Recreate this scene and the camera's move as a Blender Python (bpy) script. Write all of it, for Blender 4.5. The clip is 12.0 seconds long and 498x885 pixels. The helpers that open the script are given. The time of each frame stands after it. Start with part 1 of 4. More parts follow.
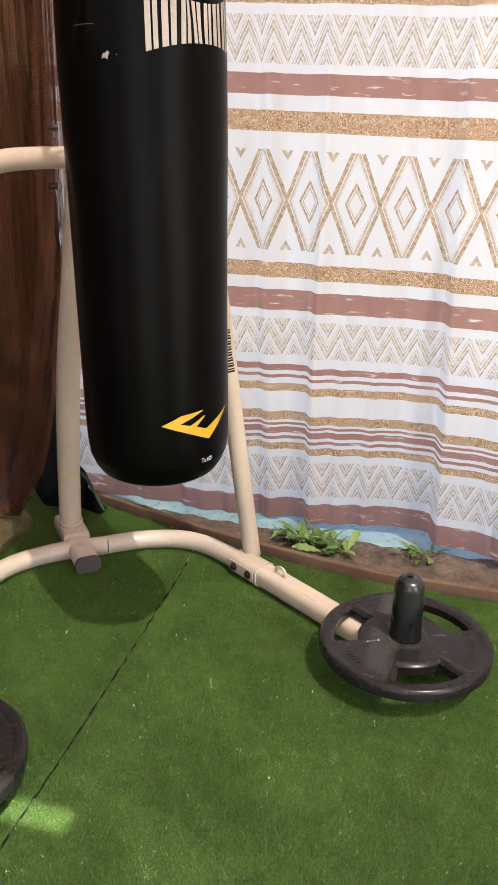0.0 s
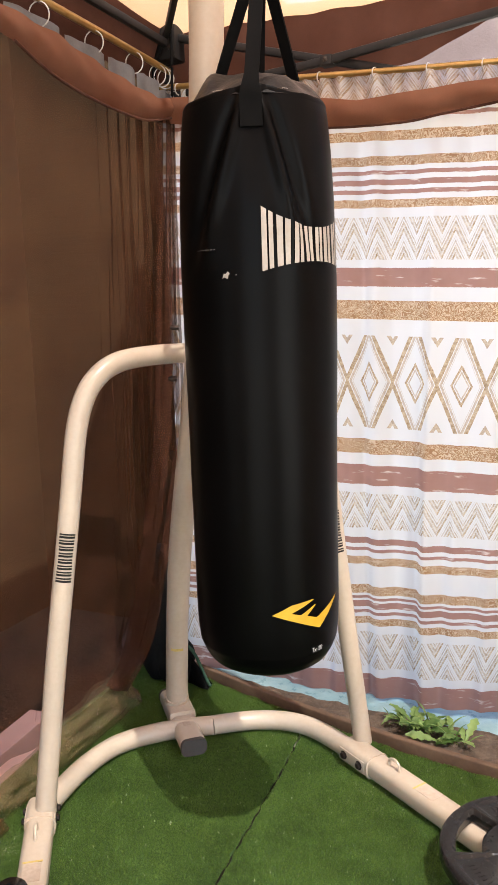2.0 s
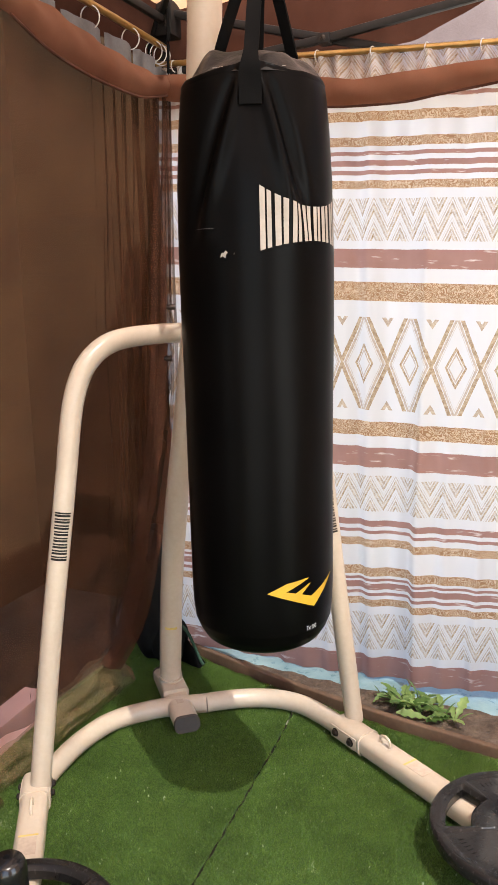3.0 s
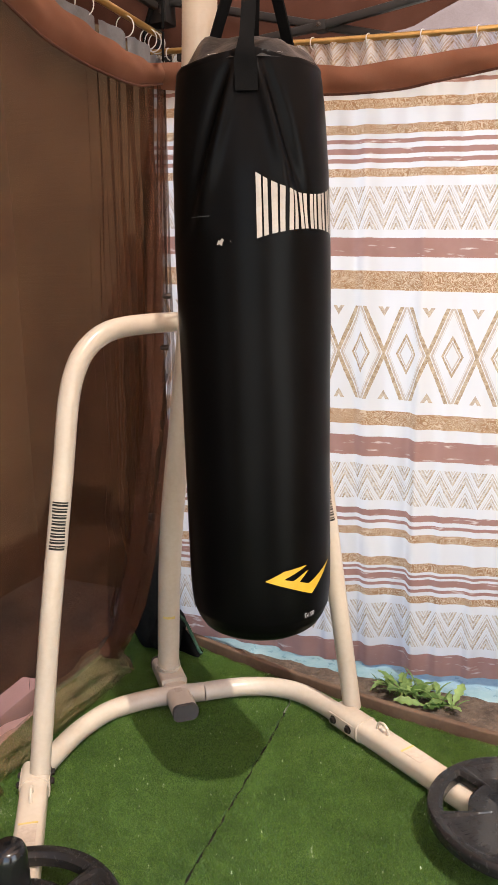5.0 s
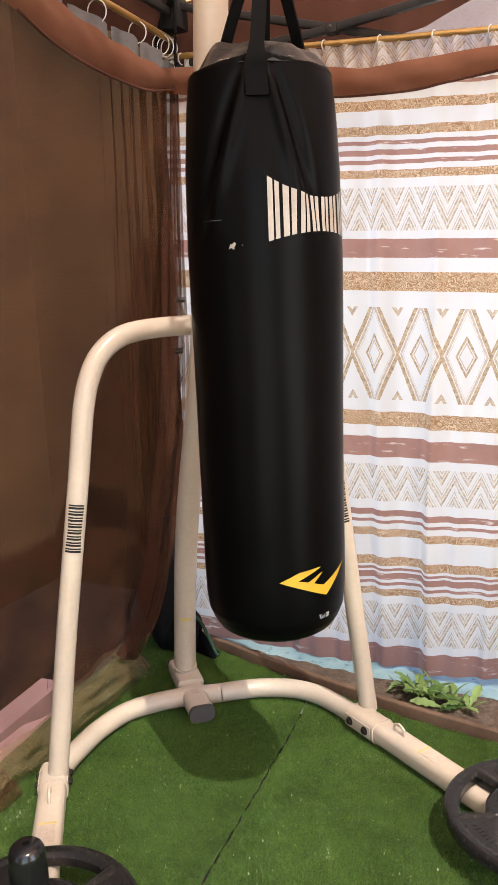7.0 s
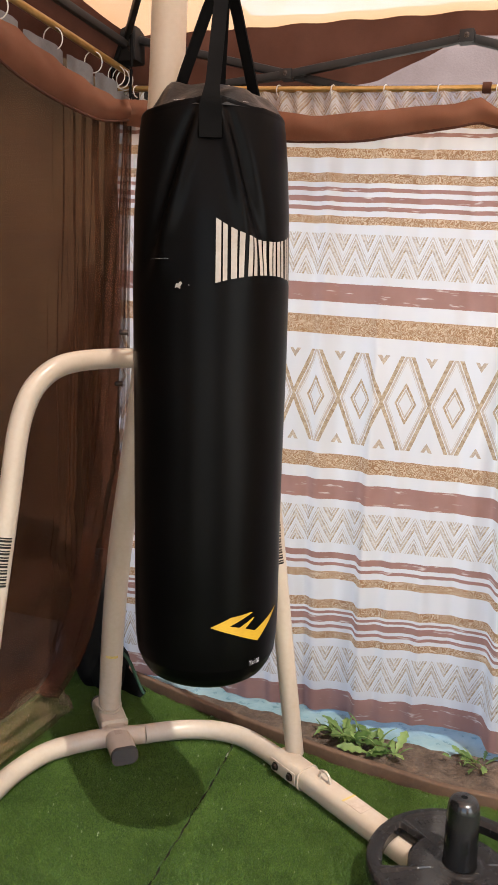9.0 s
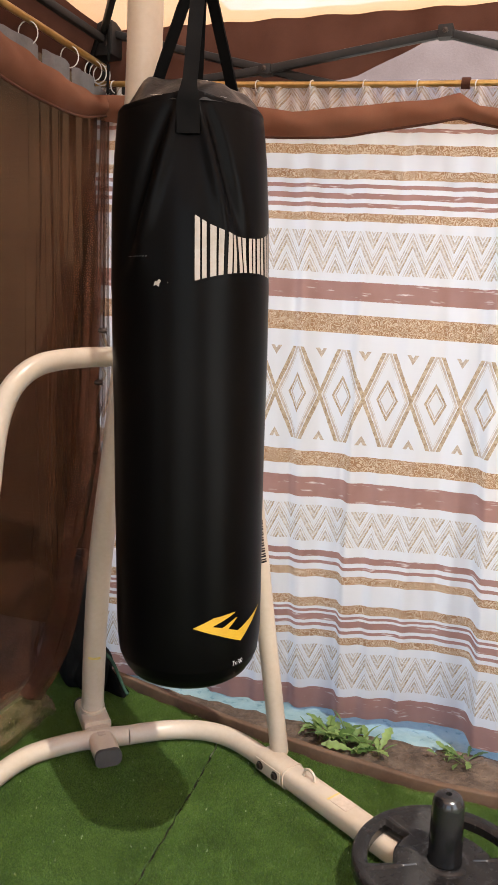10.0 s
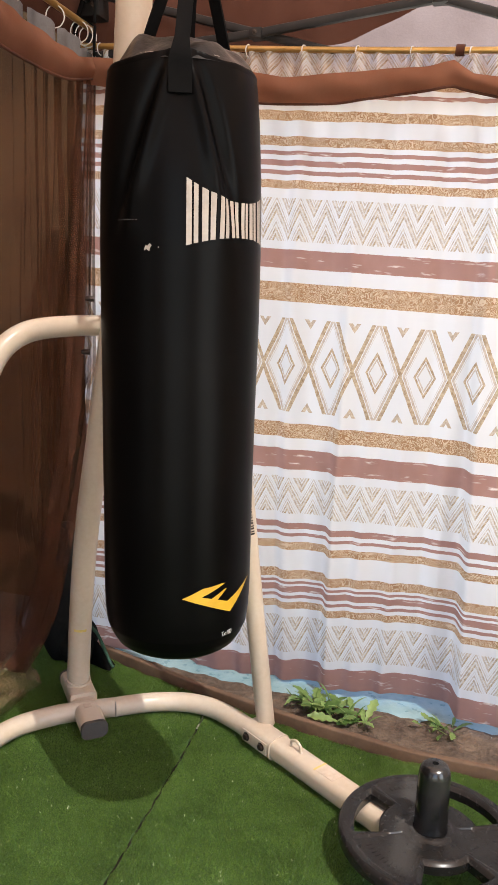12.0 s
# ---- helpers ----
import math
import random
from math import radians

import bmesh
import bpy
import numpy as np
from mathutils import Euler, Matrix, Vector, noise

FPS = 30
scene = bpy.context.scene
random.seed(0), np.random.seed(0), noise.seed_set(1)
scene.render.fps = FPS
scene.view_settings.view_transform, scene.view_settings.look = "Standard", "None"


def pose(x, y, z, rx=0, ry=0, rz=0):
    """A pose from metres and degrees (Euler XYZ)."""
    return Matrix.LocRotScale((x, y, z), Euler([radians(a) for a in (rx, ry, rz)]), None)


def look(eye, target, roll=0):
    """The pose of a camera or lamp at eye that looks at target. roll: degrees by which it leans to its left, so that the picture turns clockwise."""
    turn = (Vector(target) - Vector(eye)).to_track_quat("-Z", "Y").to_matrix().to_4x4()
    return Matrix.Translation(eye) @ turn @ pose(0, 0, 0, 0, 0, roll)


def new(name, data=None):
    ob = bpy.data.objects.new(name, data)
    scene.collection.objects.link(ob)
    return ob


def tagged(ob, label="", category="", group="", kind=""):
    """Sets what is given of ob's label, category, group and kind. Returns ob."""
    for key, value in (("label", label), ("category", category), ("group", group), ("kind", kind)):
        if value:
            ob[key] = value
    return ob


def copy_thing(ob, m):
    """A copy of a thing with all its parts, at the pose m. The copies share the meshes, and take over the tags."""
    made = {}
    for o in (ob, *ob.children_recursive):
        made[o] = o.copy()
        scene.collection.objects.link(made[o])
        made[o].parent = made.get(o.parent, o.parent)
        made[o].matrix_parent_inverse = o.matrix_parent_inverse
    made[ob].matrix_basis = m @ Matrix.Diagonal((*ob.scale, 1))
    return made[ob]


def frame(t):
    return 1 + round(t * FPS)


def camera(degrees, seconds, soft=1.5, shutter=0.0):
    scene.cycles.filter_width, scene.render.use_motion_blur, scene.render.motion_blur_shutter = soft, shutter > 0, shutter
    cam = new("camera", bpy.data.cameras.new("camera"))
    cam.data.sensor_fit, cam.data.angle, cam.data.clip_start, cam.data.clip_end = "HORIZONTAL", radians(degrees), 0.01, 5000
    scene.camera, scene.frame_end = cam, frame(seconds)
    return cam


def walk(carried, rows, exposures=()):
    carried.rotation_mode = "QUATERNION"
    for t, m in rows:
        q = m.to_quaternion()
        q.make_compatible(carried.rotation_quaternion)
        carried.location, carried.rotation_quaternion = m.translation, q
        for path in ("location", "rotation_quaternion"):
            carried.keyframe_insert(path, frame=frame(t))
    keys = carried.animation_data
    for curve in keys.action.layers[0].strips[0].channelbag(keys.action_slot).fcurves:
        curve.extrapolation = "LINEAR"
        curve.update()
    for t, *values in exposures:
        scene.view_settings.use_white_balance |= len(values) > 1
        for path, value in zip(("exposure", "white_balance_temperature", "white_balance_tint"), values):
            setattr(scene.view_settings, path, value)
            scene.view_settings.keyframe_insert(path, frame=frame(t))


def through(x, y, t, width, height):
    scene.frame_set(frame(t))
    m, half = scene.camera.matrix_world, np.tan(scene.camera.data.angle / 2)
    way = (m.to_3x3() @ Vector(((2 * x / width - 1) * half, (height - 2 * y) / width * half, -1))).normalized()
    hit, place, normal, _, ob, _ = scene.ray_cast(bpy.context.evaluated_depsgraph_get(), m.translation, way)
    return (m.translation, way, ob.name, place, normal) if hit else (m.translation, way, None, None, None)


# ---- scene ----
cam = camera(35.2, 12.0)
PATH = [
    (0, (0.642, -2.107, 1.299), (0.096, -0.32, 0.587), 0.3),
    (0.5, (0.643, -2.115, 1.321), (0.028, -0.332, 0.657), 0.1),
    (1, (0.63, -2.111, 1.342), (-0.064, -0.323, 0.777), 0.5),
    (1.2, (0.608, -2.105, 1.402), (-0.151, -0.324, 0.914), 0.8),
    (1.3, (0.593, -2.106, 1.431), (-0.213, -0.323, 1.022), 0.6),
    (1.5, (0.601, -2.098, 1.448), (-0.235, -0.311, 1.119), -0.4),
    (2, (0.627, -2.114, 1.386), (-0.193, -0.322, 1.046), -1.6),
    (2.5, (0.622, -2.127, 1.384), (-0.188, -0.337, 1.007), -1.1),
    (3, (0.62, -2.126, 1.381), (-0.177, -0.333, 0.997), -1.1),
    (5, (0.619, -2.13, 1.374), (-0.168, -0.337, 0.969), -1.3),
    (5.5, (0.619, -2.132, 1.372), (-0.193, -0.349, 0.97), -1.1),
    (6, (0.624, -2.132, 1.372), (-0.21, -0.359, 0.97), -1.2),
    (6.5, (0.626, -2.135, 1.377), (-0.212, -0.364, 0.975), -1.6),
    (8.5, (0.635, -2.123, 1.378), (-0.107, -0.307, 0.992), -1.4),
    (9, (0.619, -2.111, 1.403), (-0.067, -0.262, 1.072), 1.5),
    (9.5, (0.629, -2.112, 1.403), (-0.015, -0.244, 1.093), 2.9),
    (10, (0.617, -2.096, 1.406), (-0.027, -0.234, 1.067), 1.2),
    (10.5, (0.599, -2.101, 1.408), (-0.081, -0.251, 1.068), 0.7),
    (11, (0.599, -2.103, 1.406), (-0.102, -0.26, 1.074), 0.4),
    (11.5, (0.599, -2.107, 1.395), (-0.042, -0.245, 1.042), 1.2),
    (12, (0.595, -2.086, 1.384), (-0.002, -0.218, 0.991), 1.8),
]
walk(cam, [(t, look(eye, target, roll)) for t, eye, target, roll in PATH],
     [(0.0, 1.57), (0.5, 1.70), (1.5, 1.78), (2.0, 1.66), (2.5, 1.66), (6.5, 1.70), (8.5, 1.60), (9.0, 1.42), (9.5, 1.42), (10.5, 1.52), (11.5, 1.57), (12.0, 1.54)])

# ---- world and light ----
world = bpy.data.worlds.new("world")
scene.world = world
world.use_nodes = True
wn = world.node_tree
sky = wn.nodes.new("ShaderNodeTexSky")
sky.sky_type = "NISHITA"
sky.sun_disc = False
SUN_WAY = Vector((0.45, -0.39, 1.0)).normalized()
sky.sun_elevation = math.asin(SUN_WAY.z)
sky.sun_rotation = math.atan2(SUN_WAY.x, SUN_WAY.y)
wn.links.new(sky.outputs[0], wn.nodes["Background"].inputs[0])
wn.nodes["Background"].inputs[1].default_value = 0.19

sun = new("sun", bpy.data.lights.new("sun", "SUN"))
sun.data.energy, sun.data.angle, sun.data.color = 6.0, radians(0.5), (1.0, 0.96, 0.90)
sun.matrix_world = look(SUN_WAY * 20, (0, 0, 0))

# daylight through the open flap in the tent's side
flap_lamp = new("side_opening_lamp", bpy.data.lights.new("side_opening_lamp", "AREA"))
flap_lamp.data.shape, flap_lamp.data.size, flap_lamp.data.size_y = "RECTANGLE", 1.1, 1.8
flap_lamp.data.energy, flap_lamp.data.color = 5.0, (1.0, 0.95, 0.88)
flap_lamp.matrix_world = look((2.16, -1.7, 1.15), (0.0, -0.6, 0.9))


# ---- materials ----
class Sock:
    """A value in a node tree, with plain arithmetic."""

    def __init__(self, tree, out):
        self.tree, self.out = tree, out

    def op(self, kind, *others):
        n = self.tree.nodes.new("ShaderNodeMath")
        n.operation = kind
        for i, v in enumerate((self, *others)):
            if isinstance(v, Sock):
                self.tree.links.new(v.out, n.inputs[i])
            else:
                n.inputs[i].default_value = v
        return Sock(self.tree, n.outputs[0])

    def __add__(self, o): return self.op("ADD", o)
    def __sub__(self, o): return self.op("SUBTRACT", o)
    def __mul__(self, o): return self.op("MULTIPLY", o)
    def __truediv__(self, o): return self.op("DIVIDE", o)
    def lt(self, o): return self.op("LESS_THAN", o)
    def gt(self, o): return self.op("GREATER_THAN", o)
    def abs(self): return self.op("ABSOLUTE")
    def frac(self): return self.op("FRACT")
    def pong(self, o): return self.op("PINGPONG", o)
    def max(self, o): return self.op("MAXIMUM", o)
    def min(self, o): return self.op("MINIMUM", o)
    def between(self, a, b): return self.gt(a) * self.lt(b)


def base_material(name):
    mat = bpy.data.materials.new(name)
    mat.use_nodes = True
    t = mat.node_tree
    return mat, t, t.nodes["Principled BSDF"], t.nodes["Material Output"]


def coords(t, kind="Object"):
    return t.nodes.new("ShaderNodeTexCoord").outputs[kind]


def noise_node(t, vec, scale, detail=4.0, rough=0.55, distortion=0.0):
    n = t.nodes.new("ShaderNodeTexNoise")
    n.inputs["Scale"].default_value, n.inputs["Detail"].default_value = scale, detail
    n.inputs["Roughness"].default_value, n.inputs["Distortion"].default_value = rough, distortion
    t.links.new(vec, n.inputs["Vector"])
    return n.outputs[0]


def ramp(t, fac, stops, mode="LINEAR"):
    r = t.nodes.new("ShaderNodeValToRGB")
    r.color_ramp.interpolation = mode
    el = r.color_ramp.elements
    while len(el) < len(stops):
        el.new(0.5)
    for e, (p, c) in zip(el, stops):
        e.position, e.color = p, (*c, 1) if len(c) == 3 else c
    t.links.new(fac, r.inputs[0])
    return r.outputs[0]


def mix(t, fac, a, b, blend="MIX"):
    n = t.nodes.new("ShaderNodeMix")
    n.data_type, n.blend_type = "RGBA", blend
    for i, v in ((0, fac), (6, a), (7, b)):
        if isinstance(v, Sock):
            v = v.out
        if isinstance(v, bpy.types.NodeSocket):
            t.links.new(v, n.inputs[i])
        elif i == 0:
            n.inputs[0].default_value = v
        else:
            n.inputs[i].default_value = (*v, 1)
    return n.outputs[2]


def bump(t, height, strength, dist, shader):
    b = t.nodes.new("ShaderNodeBump")
    b.inputs["Strength"].default_value, b.inputs["Distance"].default_value = strength, dist
    t.links.new(height, b.inputs["Height"])
    t.links.new(b.outputs[0], shader.inputs["Normal"])


def plain(name, a, b, scale, rough=0.5, metal=0.0, fine=60.0, relief=0.15, depth=0.002, rough_var=0.12, spec=0.5):
    """Two tones mottled at two scales, with fine relief."""
    mat, t, p, _ = base_material(name)
    v = coords(t)
    big, small = noise_node(t, v, scale), noise_node(t, v, fine, 6)
    m = Sock(t, big) * 0.65 + Sock(t, small) * 0.35
    t.links.new(ramp(t, m.out, [(0.35, a), (0.65, b)]), p.inputs["Base Color"])
    t.links.new((Sock(t, small) * rough_var * 2 + (rough - rough_var)).out, p.inputs["Roughness"])
    p.inputs["Metallic"].default_value = metal
    p.inputs["Specular IOR Level"].default_value = spec
    bump(t, small, relief, depth, p)
    return mat


M_VINYL = plain("black_vinyl", (0.0012, 0.0011, 0.0011), (0.0024, 0.0022, 0.0021), 5, 0.33, fine=240, relief=0.08, depth=0.001, rough_var=0.05, spec=0.055)
M_VINYL_TOP = plain("grey_black_vinyl", (0.003, 0.0027, 0.0025), (0.006, 0.0054, 0.005), 9, 0.42, fine=60, relief=0.35, depth=0.004, spec=0.22)
M_WEB = plain("black_webbing", (0.0022, 0.0021, 0.0022), (0.0048, 0.0045, 0.0044), 20, 0.9, fine=500, relief=0.5, depth=0.001, spec=0.08)
M_PRINT = plain("cream_print", (0.265, 0.232, 0.198), (0.34, 0.302, 0.262), 30, 0.55, fine=200)
M_YELLOW = plain("yellow_print", (0.44, 0.25, 0.013), (0.54, 0.325, 0.018), 20, 0.5, fine=200)
M_WHITEPRINT = plain("white_print", (0.6, 0.6, 0.58), (0.7, 0.7, 0.68), 20, 0.5)
M_CREAM = plain("cream_painted_steel", (0.445, 0.36, 0.27), (0.51, 0.425, 0.33), 4, 0.32, fine=70, relief=0.05, depth=0.001, rough_var=0.08)
M_CAP = plain("dark_rubber", (0.042, 0.037, 0.033), (0.066, 0.059, 0.053), 15, 0.7, fine=150)
M_INK = plain("black_ink", (0.008, 0.007, 0.007), (0.014, 0.012, 0.011), 30, 0.7, spec=0.2)
M_STICKER = plain("yellow_sticker", (0.50, 0.36, 0.09), (0.62, 0.47, 0.16), 60, 0.5)
M_PALELABEL = plain("worn_label", (0.42, 0.33, 0.255), (0.50, 0.405, 0.315), 60, 0.5, fine=120)
M_BOLT = plain("dark_bolt_steel", (0.02, 0.016, 0.014), (0.05, 0.035, 0.028), 80, 0.4, metal=0.7)
M_IRON = plain("black_moulded_plastic", (0.010, 0.009, 0.0085), (0.016, 0.0145, 0.0135), 6, 0.26, fine=90, relief=0.04, depth=0.001, rough_var=0.06, spec=0.3)
M_PEG = plain("glossy_black_plastic", (0.006, 0.006, 0.006), (0.011, 0.010, 0.010), 10, 0.2, fine=160, relief=0.03, depth=0.001, rough_var=0.04)
M_BRASS = plain("brass_tube", (0.34, 0.20, 0.06), (0.50, 0.32, 0.12), 9, 0.34, metal=0.8, fine=60)
M_RING = plain("white_plastic_ring", (0.4, 0.37, 0.33), (0.48, 0.45, 0.41), 20, 0.4)
M_BAR = plain("black_powder_coated_steel", (0.007, 0.0065, 0.0065), (0.015, 0.013, 0.0125), 15, 0.55, fine=120, spec=0.3)
M_SOIL = plain("brown_soil", (0.055, 0.036, 0.025), (0.16, 0.115, 0.082), 14, 0.95, fine=60, relief=0.9, depth=0.02)
M_EDGE = plain("brown_edging_board", (0.085, 0.046, 0.026), (0.155, 0.094, 0.056), 6, 0.8, fine=60, relief=0.3, depth=0.003)
M_BLUE = plain("pale_turquoise_tarp", (0.15, 0.27, 0.31), (0.27, 0.39, 0.42), 5, 0.3, fine=25, relief=0.5, depth=0.01)
M_CONC = plain("grey_concrete", (0.476, 0.448, 0.392), (0.7, 0.658, 0.588), 6, 0.9, fine=90, relief=0.6, depth=0.005)
M_PINK = plain("pink_block", (0.84, 0.47, 0.42), (0.90, 0.54, 0.49), 10, 0.9, fine=120, relief=0.4, depth=0.003)
M_SACK = plain("black_sack", (0.003, 0.003, 0.003), (0.009, 0.009, 0.008), 10, 0.8, fine=40, relief=0.5, depth=0.006, spec=0.1)
M_GREENNET = plain("green_netting", (0.008, 0.03, 0.016), (0.02, 0.06, 0.03), 60, 0.8, fine=200, relief=0.5)
M_GREYTAB = plain("grey_header_tape", (0.16, 0.152, 0.152), (0.24, 0.232, 0.232), 12, 0.8, fine=150)
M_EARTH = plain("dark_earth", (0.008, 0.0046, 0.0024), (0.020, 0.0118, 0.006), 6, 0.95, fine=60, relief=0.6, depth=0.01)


def boards(name, a, b):
    """Weathered boards, each with a tone of its own, grain along their length."""
    mat, t, p, _ = base_material(name)
    v = coords(t)
    mp = t.nodes.new("ShaderNodeMapping")
    mp.inputs["Scale"].default_value = (2.0, 2.0, 45.0)
    t.links.new(v, mp.inputs[0])
    grain = noise_node(t, mp.outputs[0], 1.6, 5)
    stain = noise_node(t, v, 1.1, 3)
    r = t.nodes.new("ShaderNodeObjectInfo").outputs["Random"]
    m = Sock(t, grain) * 0.35 + Sock(t, stain) * 0.60 + Sock(t, r) * 0.14 - 0.05
    t.links.new(ramp(t, m.out, [(0.25, a), (0.72, b)]), p.inputs["Base Color"])
    p.inputs["Roughness"].default_value = 0.9
    p.inputs["Specular IOR Level"].default_value = 0.2
    bump(t, grain, 0.4, 0.003, p)
    return mat


M_FENCE = boards("brown_fence_board", (0.013, 0.0058, 0.0021), (0.050, 0.0255, 0.0092))
M_GREYWALL = plain("pale_grey_render", (0.098, 0.066, 0.058), (0.134, 0.096, 0.086), 3, 0.9, fine=60, relief=0.4, depth=0.004)


def cloth(name, a, b, through, rough=0.9, scale=6.0, weave=700.0, see=0.0):
    """Woven cloth: part of the light goes through; see: share of open holes."""
    mat, t, p, out = base_material(name)
    v = coords(t)
    big = noise_node(t, v, scale)
    fine = noise_node(t, v, weave, 2)
    col = ramp(t, (Sock(t, big) * 0.7 + Sock(t, fine) * 0.3).out, [(0.35, a), (0.65, b)])
    t.links.new(col, p.inputs["Base Color"])
    p.inputs["Roughness"].default_value = rough
    p.inputs["Specular IOR Level"].default_value = 0.2
    bump(t, fine, 0.2, 0.001, p)
    tr = t.nodes.new("ShaderNodeBsdfTranslucent")
    t.links.new(col, tr.inputs[0])
    ms = t.nodes.new("ShaderNodeMixShader")
    ms.inputs[0].default_value = through
    t.links.new(p.outputs[0], ms.inputs[1])
    t.links.new(tr.outputs[0], ms.inputs[2])
    last = ms.outputs[0]
    if see:
        tp = t.nodes.new("ShaderNodeBsdfTransparent")
        m2 = t.nodes.new("ShaderNodeMixShader")
        t.links.new((Sock(t, big) * 0.3 + (see - 0.15)).out, m2.inputs[0])
        t.links.new(last, m2.inputs[1])
        t.links.new(tp.outputs[0], m2.inputs[2])
        last = m2.outputs[0]
    t.links.new(last, out.inputs[0])
    return mat


M_ROOF = cloth("peach_canopy_cloth", (0.61, 0.35, 0.190), (0.69, 0.42, 0.245), 0.45, weave=300, see=0.19)
M_CANVAS = cloth("brown_canvas", (0.062, 0.023, 0.0135), (0.092, 0.037, 0.023), 0.25, weave=500)
M_BAND = cloth("terracotta_band", (0.285, 0.131, 0.079), (0.370, 0.180, 0.113), 0.42, weave=600)
M_NET = cloth("brown_netting", (0.060, 0.020, 0.0075), (0.088, 0.034, 0.013), 0.3, see=0.42, weave=900)
M_NETFOLD = cloth("folded_brown_netting", (0.084, 0.031, 0.016), (0.13, 0.054, 0.03), 0.35, see=0.52, weave=900)
M_HEM = cloth("beige_crumpled_hem", (0.25, 0.155, 0.078), (0.40, 0.285, 0.165), 0.45, see=0.55, weave=500)
# for the added strip that cuts and warms the heading's backlight
M_HEADING_SHADE = cloth("orange_brown_heading_shade", (0.34, 0.13, 0.06), (0.44, 0.18, 0.085), 0.65, weave=500)
M_WALLCLOTH = cloth("beige_tent_wall", (0.40, 0.27, 0.18), (0.52, 0.37, 0.26), 0.3)


def curtain_material():
    """White cloth with a printed pattern of stripes, zigzags and lozenges; u, v in metres on the cloth."""
    mat, t, p, out = base_material("printed_curtain")
    uv = coords(t, "UV")
    sep = t.nodes.new("ShaderNodeSeparateXYZ")
    t.links.new(uv, sep.inputs[0])
    wob = Sock(t, noise_node(t, uv, 55, 2)) - 0.5
    u, v = Sock(t, sep.outputs[0]) + wob * 0.003, Sock(t, sep.outputs[1]) + wob * 0.003
    white = mix(t, noise_node(t, uv, 3.0), (0.685, 0.697, 0.706), (0.735, 0.747, 0.756))
    dry = Sock(t, noise_node(t, uv, 90, 5))

    def rows(pairs):
        total = None
        for a, b in pairs:
            band = v.between(a, b)
            total = band if total is None else total.max(band)
        return total

    brown = rows([(1.938, 1.950), (1.772, 1.784), (1.740, 1.757), (1.714, 1.727), (1.428, 1.487), (0.782, 0.848), (0.580, 0.601),
                  (0.555, 0.566), (0.387, 0.396), (0.357, 0.379), (0.335, 0.346), (0.030, 0.112)])
    tan = rows([(1.873, 1.902), (1.799, 1.827), (1.672, 1.697), (1.324, 1.384), (0.886, 0.934), (0.508, 0.535), (0.405, 0.436), (0.297, 0.322), (1.965, 1.982)])
    # pale scuffed dabs on the brown stripes
    dab = noise_node(t, uv, 1.0, 3, 0.6)
    mp = t.nodes.new("ShaderNodeMapping")
    mp.inputs["Scale"].default_value = (11, 60, 1)
    t.links.new(uv, mp.inputs[0])
    t.links.new(mp.outputs[0], dab.node.inputs["Vector"])
    dabs = ramp(t, dab, [(0.60, (0, 0, 0)), (0.72, (1, 1, 1))])
    brown_col = mix(t, dabs, mix(t, noise_node(t, uv, 14), (0.32, 0.175, 0.145), (0.42, 0.25, 0.21)), (0.75, 0.68, 0.62))
    # meandering pale lines on the tan bands
    swirl = Sock(t, noise_node(t, uv, 46, 1.0, 0.5, 0.9))
    lines = ramp(t, (swirl * 9.0).frac().out, [(0.0, (1, 1, 1)), (0.30, (1, 1, 1)), (0.42, (0, 0, 0)), (0.90, (0, 0, 0)), (1.0, (1, 1, 1))])
    tan_dabs = mix(t, dabs, lines, (1, 1, 1))
    tan_col = mix(t, tan_dabs, (0.37, 0.218, 0.118), (0.64, 0.50, 0.35))

    # zigzag rows: (lower, upper) edges of the field; nested strokes of unequal weight
    zig = None
    P = 0.083
    falling = ((u + 5) / P).frac().lt(0.5) * 0.30 + 0.70
    for lo, hi in ((1.512, 1.643), (0.633, 0.754), (0.141, 0.268), (1.995, 2.08)):
        tri = (u + 5).pong(P / 2) / (P / 2)
        h = (v - lo) / (hi - lo)
        field = h.between(0.0, 1.0)
        k = (h - tri * 0.66) * 1.75
        f = (k + 4).frac()
        line = (f.between(0.0, 0.17) * falling).max(f.between(0.205, 0.25) * 0.5).max(f.between(0.28, 0.44) * 0.8)
        line = line.max(f.between(0.54, 0.65) * 0.65).max(f.between(0.76, 0.81) * 0.35)
        z = field * line
        zig = z if zig is None else zig.max(z)
    # lozenges, cut off by the edges of their field, drawn in double strokes
    Q = 0.153
    du = ((u + 5.015 + Q / 2 - 0.028) / Q).frac()
    du = (du - 0.5).abs() * Q
    dv = (v - 1.122).abs()
    inside = dv.lt(0.150)
    big = du / (Q / 2) + dv / 0.182
    small = du / 0.034 + dv / 0.066
    rhomb = big.between(0.94, 1.11).max(big.between(0.80, 0.905) * 0.7).max(big.between(0.74, 0.765) * 0.5)
    rhomb = rhomb.max(small.between(0.80, 1.02)).max(small.between(0.58, 0.72) * 0.7)
    far = du * -1 + Q / 2
    tri_small = dv.gt(0.112) * (far / 0.019 + (dv * -1 + 0.150) / 0.031).between(0.35, 1.0)
    loz = inside * rhomb.max(tri_small * 0.85)
    tint = noise_node(t, uv, 75, 5, 0.7)
    streak = ramp(t, tint, [(0.40, (0, 0, 0)), (0.60, (1, 1, 1))])
    zig_col = mix(t, streak, (0.29, 0.19, 0.085), (0.60, 0.50, 0.35))
    loz_col = mix(t, streak, (0.31, 0.20, 0.10), (0.56, 0.44, 0.28))
    col = mix(t, zig * (dry * 0.9 + 0.38), white, zig_col)
